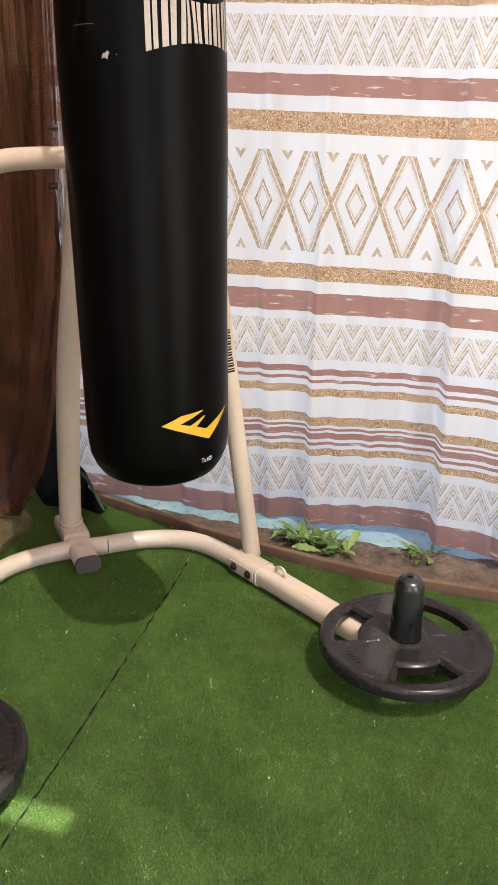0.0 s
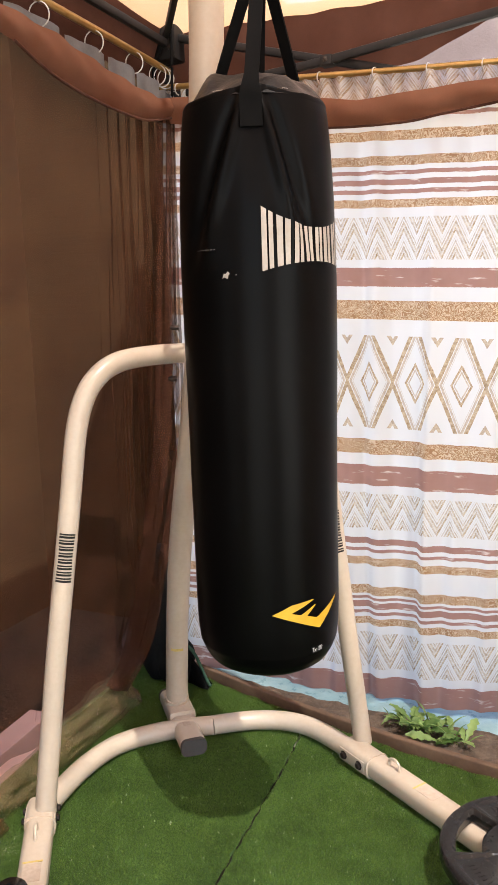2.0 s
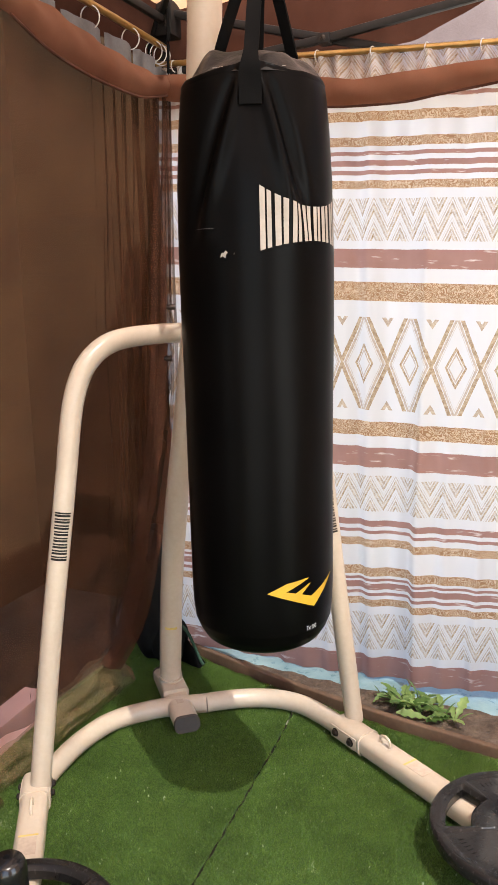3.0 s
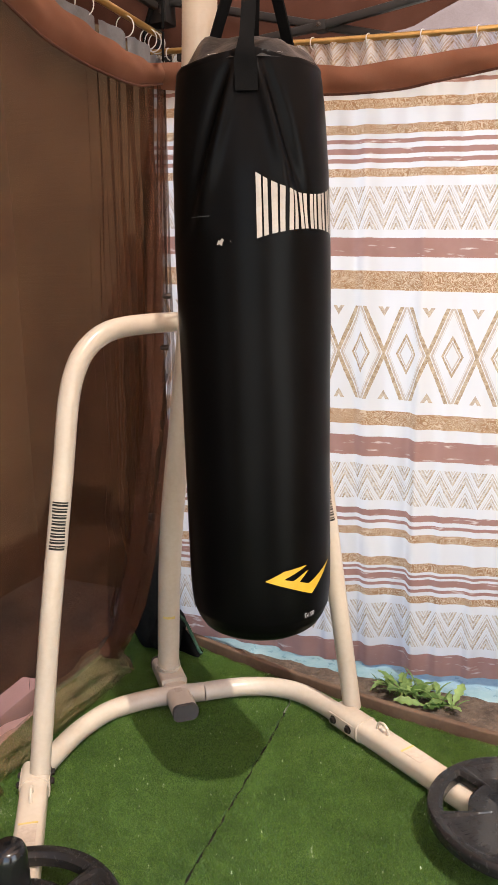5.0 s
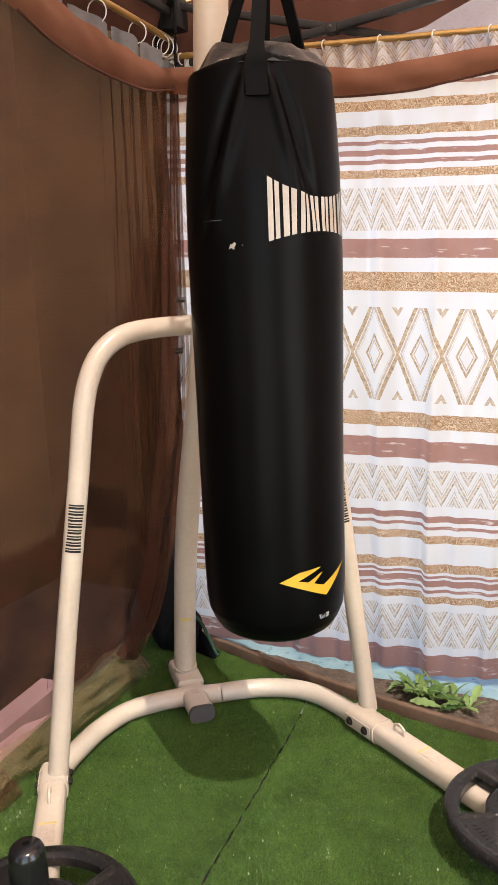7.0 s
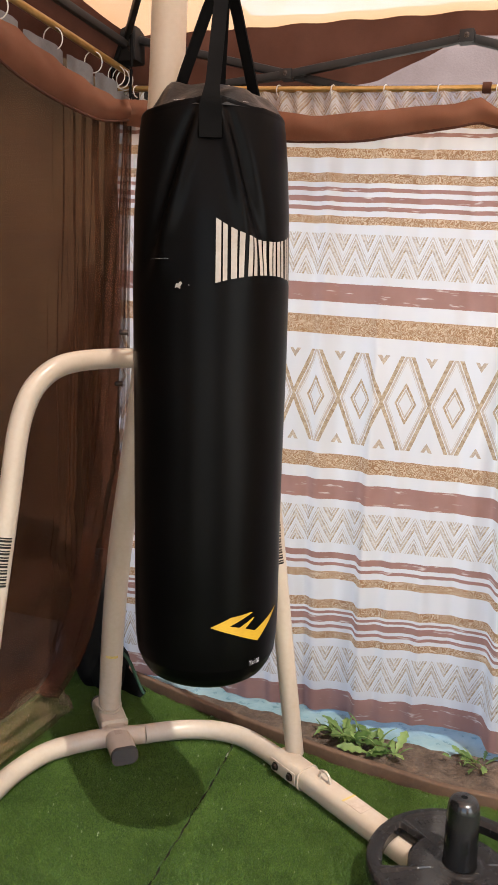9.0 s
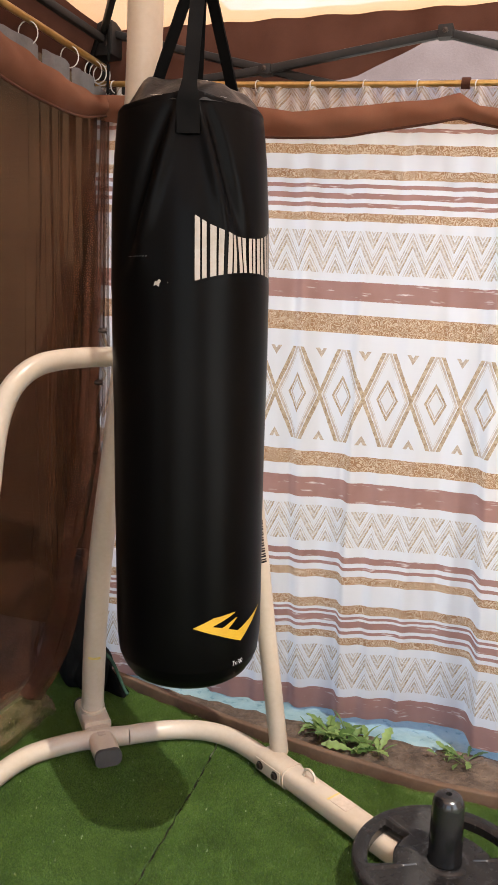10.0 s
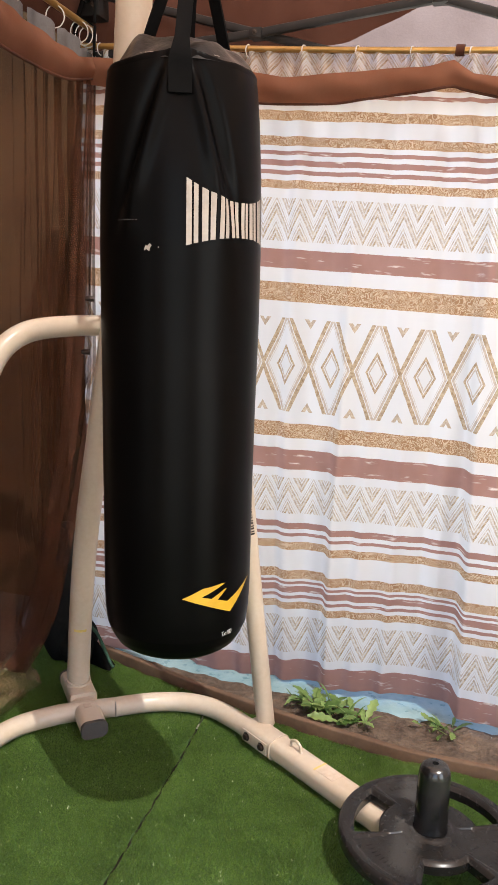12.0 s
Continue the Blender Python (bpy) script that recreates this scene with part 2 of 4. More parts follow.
    col = mix(t, loz * (dry * 0.4 + 0.7), col, loz_col)
    col = mix(t, tan, col, tan_col)
    col = mix(t, brown, col, brown_col)
    t.links.new(col, p.inputs["Base Color"])
    p.inputs["Roughness"].default_value = 0.75
    p.inputs["Specular IOR Level"].default_value = 0.2
    bump(t, noise_node(t, uv, 420, 2), 0.12, 0.0006, p)
    tr = t.nodes.new("ShaderNodeBsdfTranslucent")
    t.links.new(col, tr.inputs[0])
    ms = t.nodes.new("ShaderNodeMixShader")
    ms.inputs[0].default_value = 0.66
    t.links.new(p.outputs[0], ms.inputs[1])
    t.links.new(tr.outputs[0], ms.inputs[2])
    t.links.new(ms.outputs[0], out.inputs[0])
    return mat


M_CURTAIN = curtain_material()


def leafy(name, stops, rough=0.6, through=0.25, info="island"):
    mat, t, p, out = base_material(name)
    if info == "island":
        r = t.nodes.new("ShaderNodeNewGeometry").outputs["Random Per Island"]
    else:
        r = t.nodes.new("ShaderNodeObjectInfo").outputs["Random"]
    big = noise_node(t, coords(t), 3.5, 5)
    clump = noise_node(t, coords(t), 22, 3)
    m = (Sock(t, r) * 0.5 + Sock(t, big) * 0.85 + Sock(t, clump) * 0.7 - 0.525).out
    col = ramp(t, m, stops)
    t.links.new(col, p.inputs["Base Color"])
    p.inputs["Roughness"].default_value = rough
    tr = t.nodes.new("ShaderNodeBsdfTranslucent")
    t.links.new(col, tr.inputs[0])
    ms = t.nodes.new("ShaderNodeMixShader")
    ms.inputs[0].default_value = through
    t.links.new(p.outputs[0], ms.inputs[1])
    t.links.new(tr.outputs[0], ms.inputs[2])
    t.links.new(ms.outputs[0], out.inputs[0])
    return mat


# the near-white last stop puts sparkle into the blades' colour
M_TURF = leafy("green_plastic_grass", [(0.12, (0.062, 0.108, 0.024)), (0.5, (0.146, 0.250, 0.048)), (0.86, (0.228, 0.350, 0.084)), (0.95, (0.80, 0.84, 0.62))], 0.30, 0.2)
M_TURFBASE = plain("turf_backing", (0.030, 0.062, 0.014), (0.058, 0.112, 0.026), 8, 0.9, fine=300, relief=0.6, depth=0.004)
# near-white colour stands in for glints off glossy blades
M_GLINT_BLADE = leafy("painted_glint_blade", [(0.2, (0.55, 0.62, 0.40)), (0.8, (0.82, 0.86, 0.68))], 0.25, 0.2)
M_LEAF = leafy("weed_leaf", [(0.2, (0.07, 0.14, 0.03)), (0.8, (0.27, 0.38, 0.12))], 0.5, 0.35, "object")


# ---- building helpers ----
TOP = {}


def thing(name, at, label, category, group="", kind="", rz=0.0):
    """An Empty at the thing's base, tagged."""
    ob = new(name)
    ob.empty_display_size = 0.05
    ob.matrix_world = pose(*at, 0, 0, rz)
    TOP[ob] = pose(*at, 0, 0, rz)
    return tagged(ob, label, category, group, kind)


def finish(me, smooth=True, angle=40):
    if smooth:
        me.polygons.foreach_set("use_smooth", [True] * len(me.polygons))
        me.set_sharp_from_angle(angle=radians(angle))


def part(name, bm, material, parent, label="", kind="", smooth=True, angle=40, local=False):
    """One mesh under a thing or a part; the bmesh is in world places unless local."""
    m = TOP[parent]
    if not local:
        bmesh.ops.transform(bm, matrix=m.inverted(), verts=bm.verts)
    me = bpy.data.meshes.new(name)
    bm.to_mesh(me)
    bm.free()
    me.materials.append(material)
    finish(me, smooth, angle)
    ob = new(name, me)
    ob.parent = parent
    TOP[ob] = m
    return tagged(ob, label, kind=kind)


def solo(name, bm, material, label="", category="", group="", kind="", smooth=True, angle=40):
    """A thing that is one mesh, in world places."""
    me = bpy.data.meshes.new(name)
    bm.to_mesh(me)
    bm.free()
    me.materials.append(material)
    finish(me, smooth, angle)
    ob = new(name, me)
    TOP[ob] = Matrix.Identity(4)
    return tagged(ob, label, category, group, kind)


def glide(points, n=8):
    """A smooth line through points."""
    ps = [Vector(p) for p in points]
    ps = [ps[0] * 2 - ps[1]] + ps + [ps[-1] * 2 - ps[-2]]
    line = []
    for i in range(1, len(ps) - 2):
        a, b, c, d = ps[i - 1:i + 3]
        for k in range(n):
            t = k / n
            line.append(0.5 * ((2 * b) + (c - a) * t + (2 * a - 5 * b + 4 * c - d) * t * t + (3 * b - a - 3 * c + d) * t ** 3))
    line.append(ps[-2])
    return line


def sweep(line, section, bm=None, up=(0, 0, 1), caps=True, scale=None):
    """Carry a closed section (side, up) along a line; side = way x up."""
    bm = bm or bmesh.new()
    up, rings = Vector(up), []
    for i, p in enumerate(line):
        way = (line[min(i + 1, len(line) - 1)] - line[max(i - 1, 0)]).normalized()
        side = way.cross(up)
        if side.length < 0.05:
            side = rings and last_side or Vector((1, 0, 0))
        side.normalize()
        last_side = side
        top = side.cross(way)
        s = scale(i / (len(line) - 1)) if scale else 1.0
        rings.append([bm.verts.new(p + side * (a * s) + top * (b * s)) for a, b in section])
    n = len(section)
    for r, q in zip(rings, rings[1:]):
        for k in range(n):
            bm.faces.new((r[k], r[(k + 1) % n], q[(k + 1) % n], q[k]))
    if caps:
        bm.faces.new(rings[0][::-1])
        bm.faces.new(rings[-1])
    bmesh.ops.recalc_face_normals(bm, faces=bm.faces)
    return bm


def ring_section(r, n=20):
    return [(r * math.cos(2 * math.pi * k / n), r * math.sin(2 * math.pi * k / n)) for k in range(n)]


def oval_section(w, h, r, n=5):
    """A rectangle w x h with corners rounded by r."""
    pts = []
    for cx, cy, a0 in ((w / 2 - r, h / 2 - r, 0), (-w / 2 + r, h / 2 - r, 90), (-w / 2 + r, -h / 2 + r, 180), (w / 2 - r, -h / 2 + r, 270)):
        for k in range(n):
            a = radians(a0 + 90 * k / (n - 1))
            pts.append((cx + r * math.cos(a), cy + r * math.sin(a)))
    return pts


def tube(points, r, n=8, sides=20, **kw):
    return sweep(glide(points, n), ring_section(r, sides), **kw)


def box(bm, lo, hi, bevel=0.0, m=None):
    made = bmesh.ops.create_cube(bm, size=1.0)["verts"]
    lo, hi = Vector(lo), Vector(hi)
    for v in made:
        v.co = lo + Vector(((v.co.x + 0.5) * (hi.x - lo.x), (v.co.y + 0.5) * (hi.y - lo.y), (v.co.z + 0.5) * (hi.z - lo.z)))
    if bevel:
        edges = list({e for v in made for e in v.link_edges})
        got = bmesh.ops.bevel(bm, geom=edges, offset=bevel, segments=2, affect="EDGES", profile=0.7)
        made = list({v for f in got["faces"] for v in f.verts} | {v for v in made if v.is_valid})
    if m is not None:
        bmesh.ops.transform(bm, matrix=m, verts=made)
    return bm


def lathe(profile, n=48, bm=None):
    """Turn (r, z) about the z axis."""
    bm = bm or bmesh.new()
    rings = [[bm.verts.new((r * math.cos(2 * math.pi * k / n), r * math.sin(2 * math.pi * k / n), z)) for k in range(n)] for r, z in profile]
    for a, b in zip(rings, rings[1:]):
        for k in range(n):
            bm.faces.new((a[k], a[(k + 1) % n], b[(k + 1) % n], b[k]))
    bm.faces.new(rings[0][::-1])
    bm.faces.new(rings[-1])
    bmesh.ops.recalc_face_normals(bm, faces=bm.faces)
    return bm


def grid(nu, nv, fn, thick=0.0):
    """A sheet fn(a, b), a and b from 0 to 1."""
    bm = bmesh.new()
    vs = [[bm.verts.new(fn(i / nu, j / nv)) for j in range(nv + 1)] for i in range(nu + 1)]
    for i in range(nu):
        for j in range(nv):
            bm.faces.new((vs[i][j], vs[i + 1][j], vs[i + 1][j + 1], vs[i][j + 1]))
    if thick:
        bmesh.ops.solidify(bm, geom=bm.faces[:], thickness=thick)
    return bm


def bolt(parent, at, way, r=0.010, h=0.010):
    bm = lathe([(r * 1.45, 0), (r * 1.45, 0.002), (r, 0.0025), (r * 0.96, h * 0.8), (r * 0.6, h)], 8)
    q = Vector(way).to_track_quat("Z", "Y").to_matrix().to_4x4()
    bmesh.ops.transform(bm, matrix=Matrix.Translation(at) @ q, verts=bm.verts)
    return part("bolt", bm, M_BOLT, parent, "dark steel bolt")


def piecewise(x, table):
    for (a, va), (b, vb) in zip(table, table[1:]):
        if x <= b:
            return va + (vb - va) * max(0.0, (x - a) / (b - a))
    return table[-1][1]


# ---- ground, turf, edging ----
EDGE = [(-1.3, 0.56), (-0.70, 0.357), (-0.51, 0.291), (-0.26, 0.227), (0.07, 0.142), (0.27, 0.108), (0.456, 0.093), (0.73, 0.088), (1.3, 0.085), (2.4, 0.085)]
SEAM = [(-0.10, -3.4), (-0.171, -0.875), (-0.193, -0.456), (-0.218, -0.033), (-0.227, 0.031), (-0.245, 0.225)]
SOIL = [(-1.3, 0.44), (-0.62, 0.386), (-0.38, 0.362), (-0.04, 0.338), (0.24, 0.335), (0.56, 0.335), (0.9, 0.35), (2.4, 0.36)]

bm = grid(60, 60, lambda a, b: ((a - 0.5) * 400 * abs(a - 0.5) * 2, (b - 0.5) * 400 * abs(b - 0.5) * 2, -0.035))
solo("ground", bm, M_CONC, "grey concrete yard round the tent", "ground", kind="structure")


def turf_sheet(lo, hi, label):
    """A turf strip between x = lo(y) and x = hi(y), cut at the edging."""
    ys = np.linspace(-3.3, 0.36, 62)
    b = bmesh.new()
    rows = []
    for y in ys:
        row = []
        for k in range(13):
            x = lo(y) + (hi(y) - lo(y)) * k / 12
            yy = min(y, piecewise(x, EDGE) - 0.012)
            wave = 0.002 * noise.noise((x * 3, yy * 3, 0))
            row.append(b.verts.new((x, yy, -0.004 + wave)))
        rows.append(row)
    for r, q in zip(rows, rows[1:]):
        for k in range(12):
            if (r[k].co - q[k].co).length + (r[k + 1].co - q[k + 1].co).length > 1e-4:
                b.faces.new((r[k], r[k + 1], q[k + 1], q[k]))
    return solo("artificial_turf", b, M_TURFBASE, label, "turf", "turf strips", "structure")


seam_x = lambda y: piecewise(y, [(b, a) for a, b in SEAM])
turf_a = turf_sheet(lambda y: -1.02, lambda y: seam_x(y) - 0.003, "short green artificial turf strip butted along a dark seam")
turf_b = turf_sheet(lambda y: seam_x(y) + 0.003, lambda y: 2.3, "short green artificial turf strip under the weight plate")

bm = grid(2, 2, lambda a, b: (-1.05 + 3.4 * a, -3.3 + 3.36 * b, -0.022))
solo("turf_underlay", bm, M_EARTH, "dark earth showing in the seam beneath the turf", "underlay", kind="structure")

# edging board that follows the turf's border
bm = sweep(glide([(x, y + 0.012, 0.007 + 0.004 * math.sin(x * 9)) for x, y in [(-0.86, 0.41)] + EDGE[1:]], 6), oval_section(0.022, 0.050, 0.006))
solo("edging_board", bm, M_EDGE, "low weathered brown edging board bordering the turf", "edging", kind="structure")


def strip(near, far, z0, z1, rough, n=150, m=14, x0=-1.3):
    def fn(a, b):
        x = x0 + (2.3 - x0) * a
        y0, y1 = piecewise(x, near), piecewise(x, far)
        y = y0 + (y1 - y0) * b
        z = z0 + (z1 - z0) * b + rough * noise.fractal((x * 14, y * 14, 3), 1.0, 2.0, 4)
        return (x, y, z)
    return grid(n, m, fn)


solo("soil_strip", strip([(x, y + 0.02) for x, y in EDGE], SOIL, 0.004, 0.002, 0.012, x0=-0.80), M_SOIL, "bare brown soil strip behind the edging", "soil", kind="structure")
solo("turquoise_tarp", strip([(x, y - 0.02) for x, y in SOIL], [(-1.3, 0.95), (2.4, 0.95)], -0.004, 0.030, 0.005, 150, 30, -0.82), M_BLUE, "rumpled pale turquoise tarp lying under the curtain", "tarp", kind="structure")


# ---- tent: walls, roof, frame ----
def canvas_wall(name, a, b, z0, z1, material, label, wave=0.012):
    a, b = Vector(a), Vector(b)
    side = (b - a).cross(Vector((0, 0, 1))).normalized()

    def fn(s, h):
        p = a.lerp(b, s)
        return p + side * wave * math.sin(s * (b - a).length * 18) + Vector((0, 0, z0 + (z1 - z0) * h))
    return solo(name, grid(80, 6, fn, 0.002), material, label, "tent wall", kind="structure")


canvas_wall("wall_east_1", (2.2, 0.46, 0), (2.2, -1.1, 0), 0.0, 2.3, M_WALLCLOTH, "beige canvas side wall of the tent")
canvas_wall("wall_east_2", (2.2, -2.3, 0), (2.2, -3.2, 0), 0.0, 2.3, M_WALLCLOTH, "beige canvas side wall of the tent")
canvas_wall("wall_south_1", (2.2, -3.2, 0), (1.75, -3.2, 0), 0.0, 2.3, M_WALLCLOTH, "beige canvas flap beside the tent entrance")
canvas_wall("wall_south_2", (0.05, -3.2, 0), (-0.86, -3.2, 0), 0.0, 2.3, M_WALLCLOTH, "beige canvas flap beside the tent entrance")

PEAK = Vector((0.67, -1.37, 3.05))
EAVE = {"nw": Vector((-0.83, 0.48, 2.33)), "ne": Vector((2.2, 0.48, 2.25)), "se": Vector((2.2, -3.2, 2.29)), "sw": Vector((-0.83, -3.2, 2.42))}


def roof_panel(name, a, b, material, label, holes=()):
    a, b = EAVE[a], EAVE[b]
    n = 120
    bm = bmesh.new()
    rows = []
    for i in range(n + 1):
        h = i / n
        lo, hi = a.lerp(PEAK, h), b.lerp(PEAK, h)
        rows.append([bm.verts.new(lo.lerp(hi, k / n) - Vector((0, 0, 0.05 * math.sin(math.pi * h) * math.sin(math.pi * k / n)))) for k in range(n + 1)])
    for r, q in zip(rows, rows[1:]):
        for k in range(n):
            c = (r[k].co + q[k + 1].co) / 2
            if any(x0 < c.x < x1 and y0 < c.y < y1 for x0, x1, y0, y1 in holes):
                continue
            bm.faces.new((r[k], r[k + 1], q[k + 1], q[k]))
    bmesh.ops.remove_doubles(bm, verts=bm.verts, dist=1e-5)
    return solo(name, bm, material, label, "canopy", kind="structure")


roof_panel("ceiling_north", "nw", "ne", M_ROOF, "sunlit peach canopy cloth")
roof_panel("ceiling_west", "sw", "nw", M_ROOF, "peach canopy cloth")
roof_panel("ceiling_east", "ne", "se", M_ROOF, "peach canopy cloth with a narrow slit", [(1.550, 1.606, -1.45, -1.10)])
roof_panel("ceiling_south", "se", "sw", M_ROOF, "peach canopy cloth with a short slit", [(0.80, 1.165, -2.137, -2.094)])


# brown valance hanging inside the eaves, its lower hem drawn up to the right
def valance(s, h):
    x = -0.86 + 3.06 * s
    lo = piecewise(x, [(-0.86, 2.06), (-0.2, 2.09), (0.05, 2.125), (0.33, 2.232), (0.45, 2.222), (0.9, 2.14), (2.2, 2.1)])
    hi = piecewise(x, [(-0.86, 2.38), (-0.42, 2.36), (-0.15, 2.34), (0.42, 2.325), (2.2, 2.28)])
    z = lo + (hi - lo) * h
    return (x, 0.475 + 0.008 * math.sin(x * 14) * (1 - h) + 0.004 * math.sin(x * 37), z)


solo("valance_north", grid(120, 8, valance), M_CANVAS, "brown canvas valance inside the eaves", "valance", kind="structure")


def valance_w(s, h):
    y = -3.2 + 3.67 * s
    return (-0.855 + 0.006 * math.sin(y * 15) * (1 - h) + 0.05 * h, y, 2.16 + 0.25 * h)


solo("valance_west", grid(90, 6, valance_w), M_CANVAS, "brown canvas valance inside the eaves", "valance", kind="structure")


def strut(bm, a, b, w=0.022, h=0.026):
    return sweep([Vector(a), Vector(b)], oval_section(w, h, 0.006, 3), bm)


frame_ob = thing("tent_frame", (-0.83, 0.47, 0.0), "black powder-coated folding canopy frame with scissor bars", "tent frame")
part("leg", strut(bmesh.new(), (-0.84, 0.49, -0.03), (-0.84, 0.49, 2.33), 0.034, 0.034), M_BAR, frame_ob)
part("scissor_bar", strut(bmesh.new(), (-0.80, 0.445, 2.315), (0.02, 0.445, 2.088)), M_BAR, frame_ob)
part("scissor_bar", strut(bmesh.new(), (-0.78, 0.425, 2.115), (-0.226, 0.425, 2.150)), M_BAR, frame_ob)
part("scissor_bar", strut(bmesh.new(), (-0.226, 0.425, 2.150), (0.331, 0.425, 2.212)), M_BAR, frame_ob)
part("scissor_bar", strut(bmesh.new(), (0.331, 0.425, 2.212), (0.93, 0.425, 2.02)), M_BAR, frame_ob)
part("scissor_bar", strut(bmesh.new(), (-0.80, 0.40, 2.285), (-0.80, -0.75, 2.30)), M_BAR, frame_ob)
part("roof_bar", strut(bmesh.new(), (-0.82, 0.44, 2.30), (0.55, -1.22, 3.0)), M_BAR, frame_ob)
part("corner_bracket", box(bmesh.new(), (-0.845, 0.41, 2.235), (-0.765, 0.49, 2.345), 0.008), M_BAR, frame_ob, "black plastic corner bracket")
part("joint", box(bmesh.new(), (0.308, 0.405, 2.195), (0.352, 0.445, 2.232), 0.006), M_BAR, frame_ob, "black plastic joint")
part("joint", box(bmesh.new(), (-0.245, 0.408, 2.135), (-0.205, 0.455, 2.166), 0.006), M_BAR, frame_ob, "black plastic joint")
for at in ((0.33, 0.404, 2.214), (-0.226, 0.407, 2.151), (-0.80, 0.408, 2.29), (-0.785, 0.408, 2.27)):
    bolt(frame_ob, at, (0.2, -1, 0), 0.006, 0.006)

# neighbouring walls outside
bm = bmesh.new()
box(bm, (-2.6, 4.4, -0.035), (6.0, 4.55, 3.7), 0.01)
solo("wall_outer_north", bm, M_GREYWALL, "pale grey rendered wall behind the tent", "wall", kind="structure")


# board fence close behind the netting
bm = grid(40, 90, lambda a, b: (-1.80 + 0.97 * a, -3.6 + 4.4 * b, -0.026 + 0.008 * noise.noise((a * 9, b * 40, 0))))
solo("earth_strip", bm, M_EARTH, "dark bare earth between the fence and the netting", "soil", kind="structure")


def fence():
    f = thing("wall_outer_west", (-1.815, -1.0, -0.035), "dark brown fence of lying boards beyond the netting", "fence", kind="structure")
    for k in range(13):
        b = bmesh.new()
        z = -0.035 + 0.29 * k
        box(b, (-1.83, -3.6, z), (-1.80, 4.4, z + 0.29))
        part("board", b, M_FENCE, f, angle=30)
    back = thing("wall_outer_corner", (-1.0, 0.82, -0.035), "dark brown board screen behind the tent corner", "fence", kind="structure")
    for k in range(13):
        b = bmesh.new()
        z = -0.035 + 0.29 * k
        box(b, (-1.80, 0.80, z), (-0.90, 0.83, z + 0.29))
        part("board", b, M_FENCE, back, angle=30)


fence()


# ---- netting wall ----
HEM = [(-3.2, 0.0), (-1.4, 0.02), (-1.0, 0.13), (-0.48, 0.15), (-0.31, 0.16), (-0.05, 0.20), (0.15, 0.30), (0.22, 0.47), (0.38, 0.86), (0.40, 1.2), (0.47, 1.3)]


def net_sheet(a, b):
    y = -3.2 + 3.65 * (1 - (1 - a) ** 1.5)
    z0 = piecewise(y, HEM) if y < 0.40 else 0.86
    z1 = piecewise(y, [(-3.2, 2.32), (-1.2, 2.27), (-0.43, 2.13), (-0.2, 2.07), (0.5, 2.055)])
    z = z0 + (z1 - z0) * b
    tight = 1.0 / (1.0 + math.exp(-(y - 0.02) * 14))
    drop = (1 - b)
    x = -0.80 - 0.045 * drop
    x += tight * (0.016 * math.sin(y * 95 + 5.0 * noise.noise((y * 9, z * 1.2, 0))) * (0.6 + noise.noise((y * 5, 2, 0))) + 0.010 * math.sin(y * 210 + z))
    x += (1 - tight) * 0.020 * noise.noise((y * 2.4, z * 0.7, 5)) + 0.006 * math.sin(y * 21 + z * 2) * (1 - tight)
    # crumpled hem
    x += drop ** 5 * 0.06 * noise.noise((y * 9, z * 9, 8))
    return (x, y, z)


netting = thing("netting_wall", (-0.82, -1.0, 0.0), "sheer brown mosquito netting with gathered folds, hem trailing on the turf", "netting")
part("net", grid(420, 60, net_sheet), M_NET, netting, "sheer brown netting")


def crease(points, r=0.007):
    return tube(points, r, 6, 6)


def pleat(points, width, seed):
    """A folded strip of netting along a falling line."""
    line = glide(points, 12)

    def fn(a, b):
        k = a * (len(line) - 1)
        p = line[int(k)].lerp(line[min(int(k) + 1, len(line) - 1)], k - int(k))
        w = width * (0.35 + 0.65 * a) * (1.0 - 0.97 * a ** 5)
        return (p.x + 0.016 * math.sin(b * 9 + seed + 3 * a) * (0.4 + a), p.y + (b - 0.5) * w + 0.008 * noise.noise((a * 7, b * 3, seed)), p.z + (b - 0.5) * w * 0.5 * a)
    return grid(70, 12, fn)


SWEEPS = (([(-0.785, 0.40, 2.04), (-0.787, 0.39, 1.5), (-0.79, 0.375, 0.95), (-0.80, 0.235, 0.50), (-0.81, 0.15, 0.27), (-0.825, 0.07, 0.16), (-0.84, -0.02, 0.10)], 0.09, 1.0),
          ([(-0.775, 0.36, 2.03), (-0.78, 0.33, 1.5), (-0.785, 0.28, 1.0), (-0.80, 0.17, 0.55), (-0.815, 0.09, 0.31), (-0.83, 0.02, 0.17), (-0.84, -0.06, 0.12)], 0.07, 3.0),
          ([(-0.78, 0.30, 2.03), (-0.785, 0.27, 1.5), (-0.79, 0.22, 1.0), (-0.80, 0.12, 0.58), (-0.81, 0.05, 0.36), (-0.825, -0.02, 0.20), (-0.84, -0.08, 0.14)], 0.05, 5.0))
for pts, wid, seed in SWEEPS:
    part("pleat", pleat(pts, wid, seed), M_NETFOLD, netting, "gathered sweeping pleat of netting")


HEM_TOP = [(-0.75, 0.085), (-0.60, 0.105), (-0.45, 0.098), (-0.31, 0.128), (-0.12, 0.165), (-0.06, 0.150), (0.02, 0.165), (0.06, 0.03)]


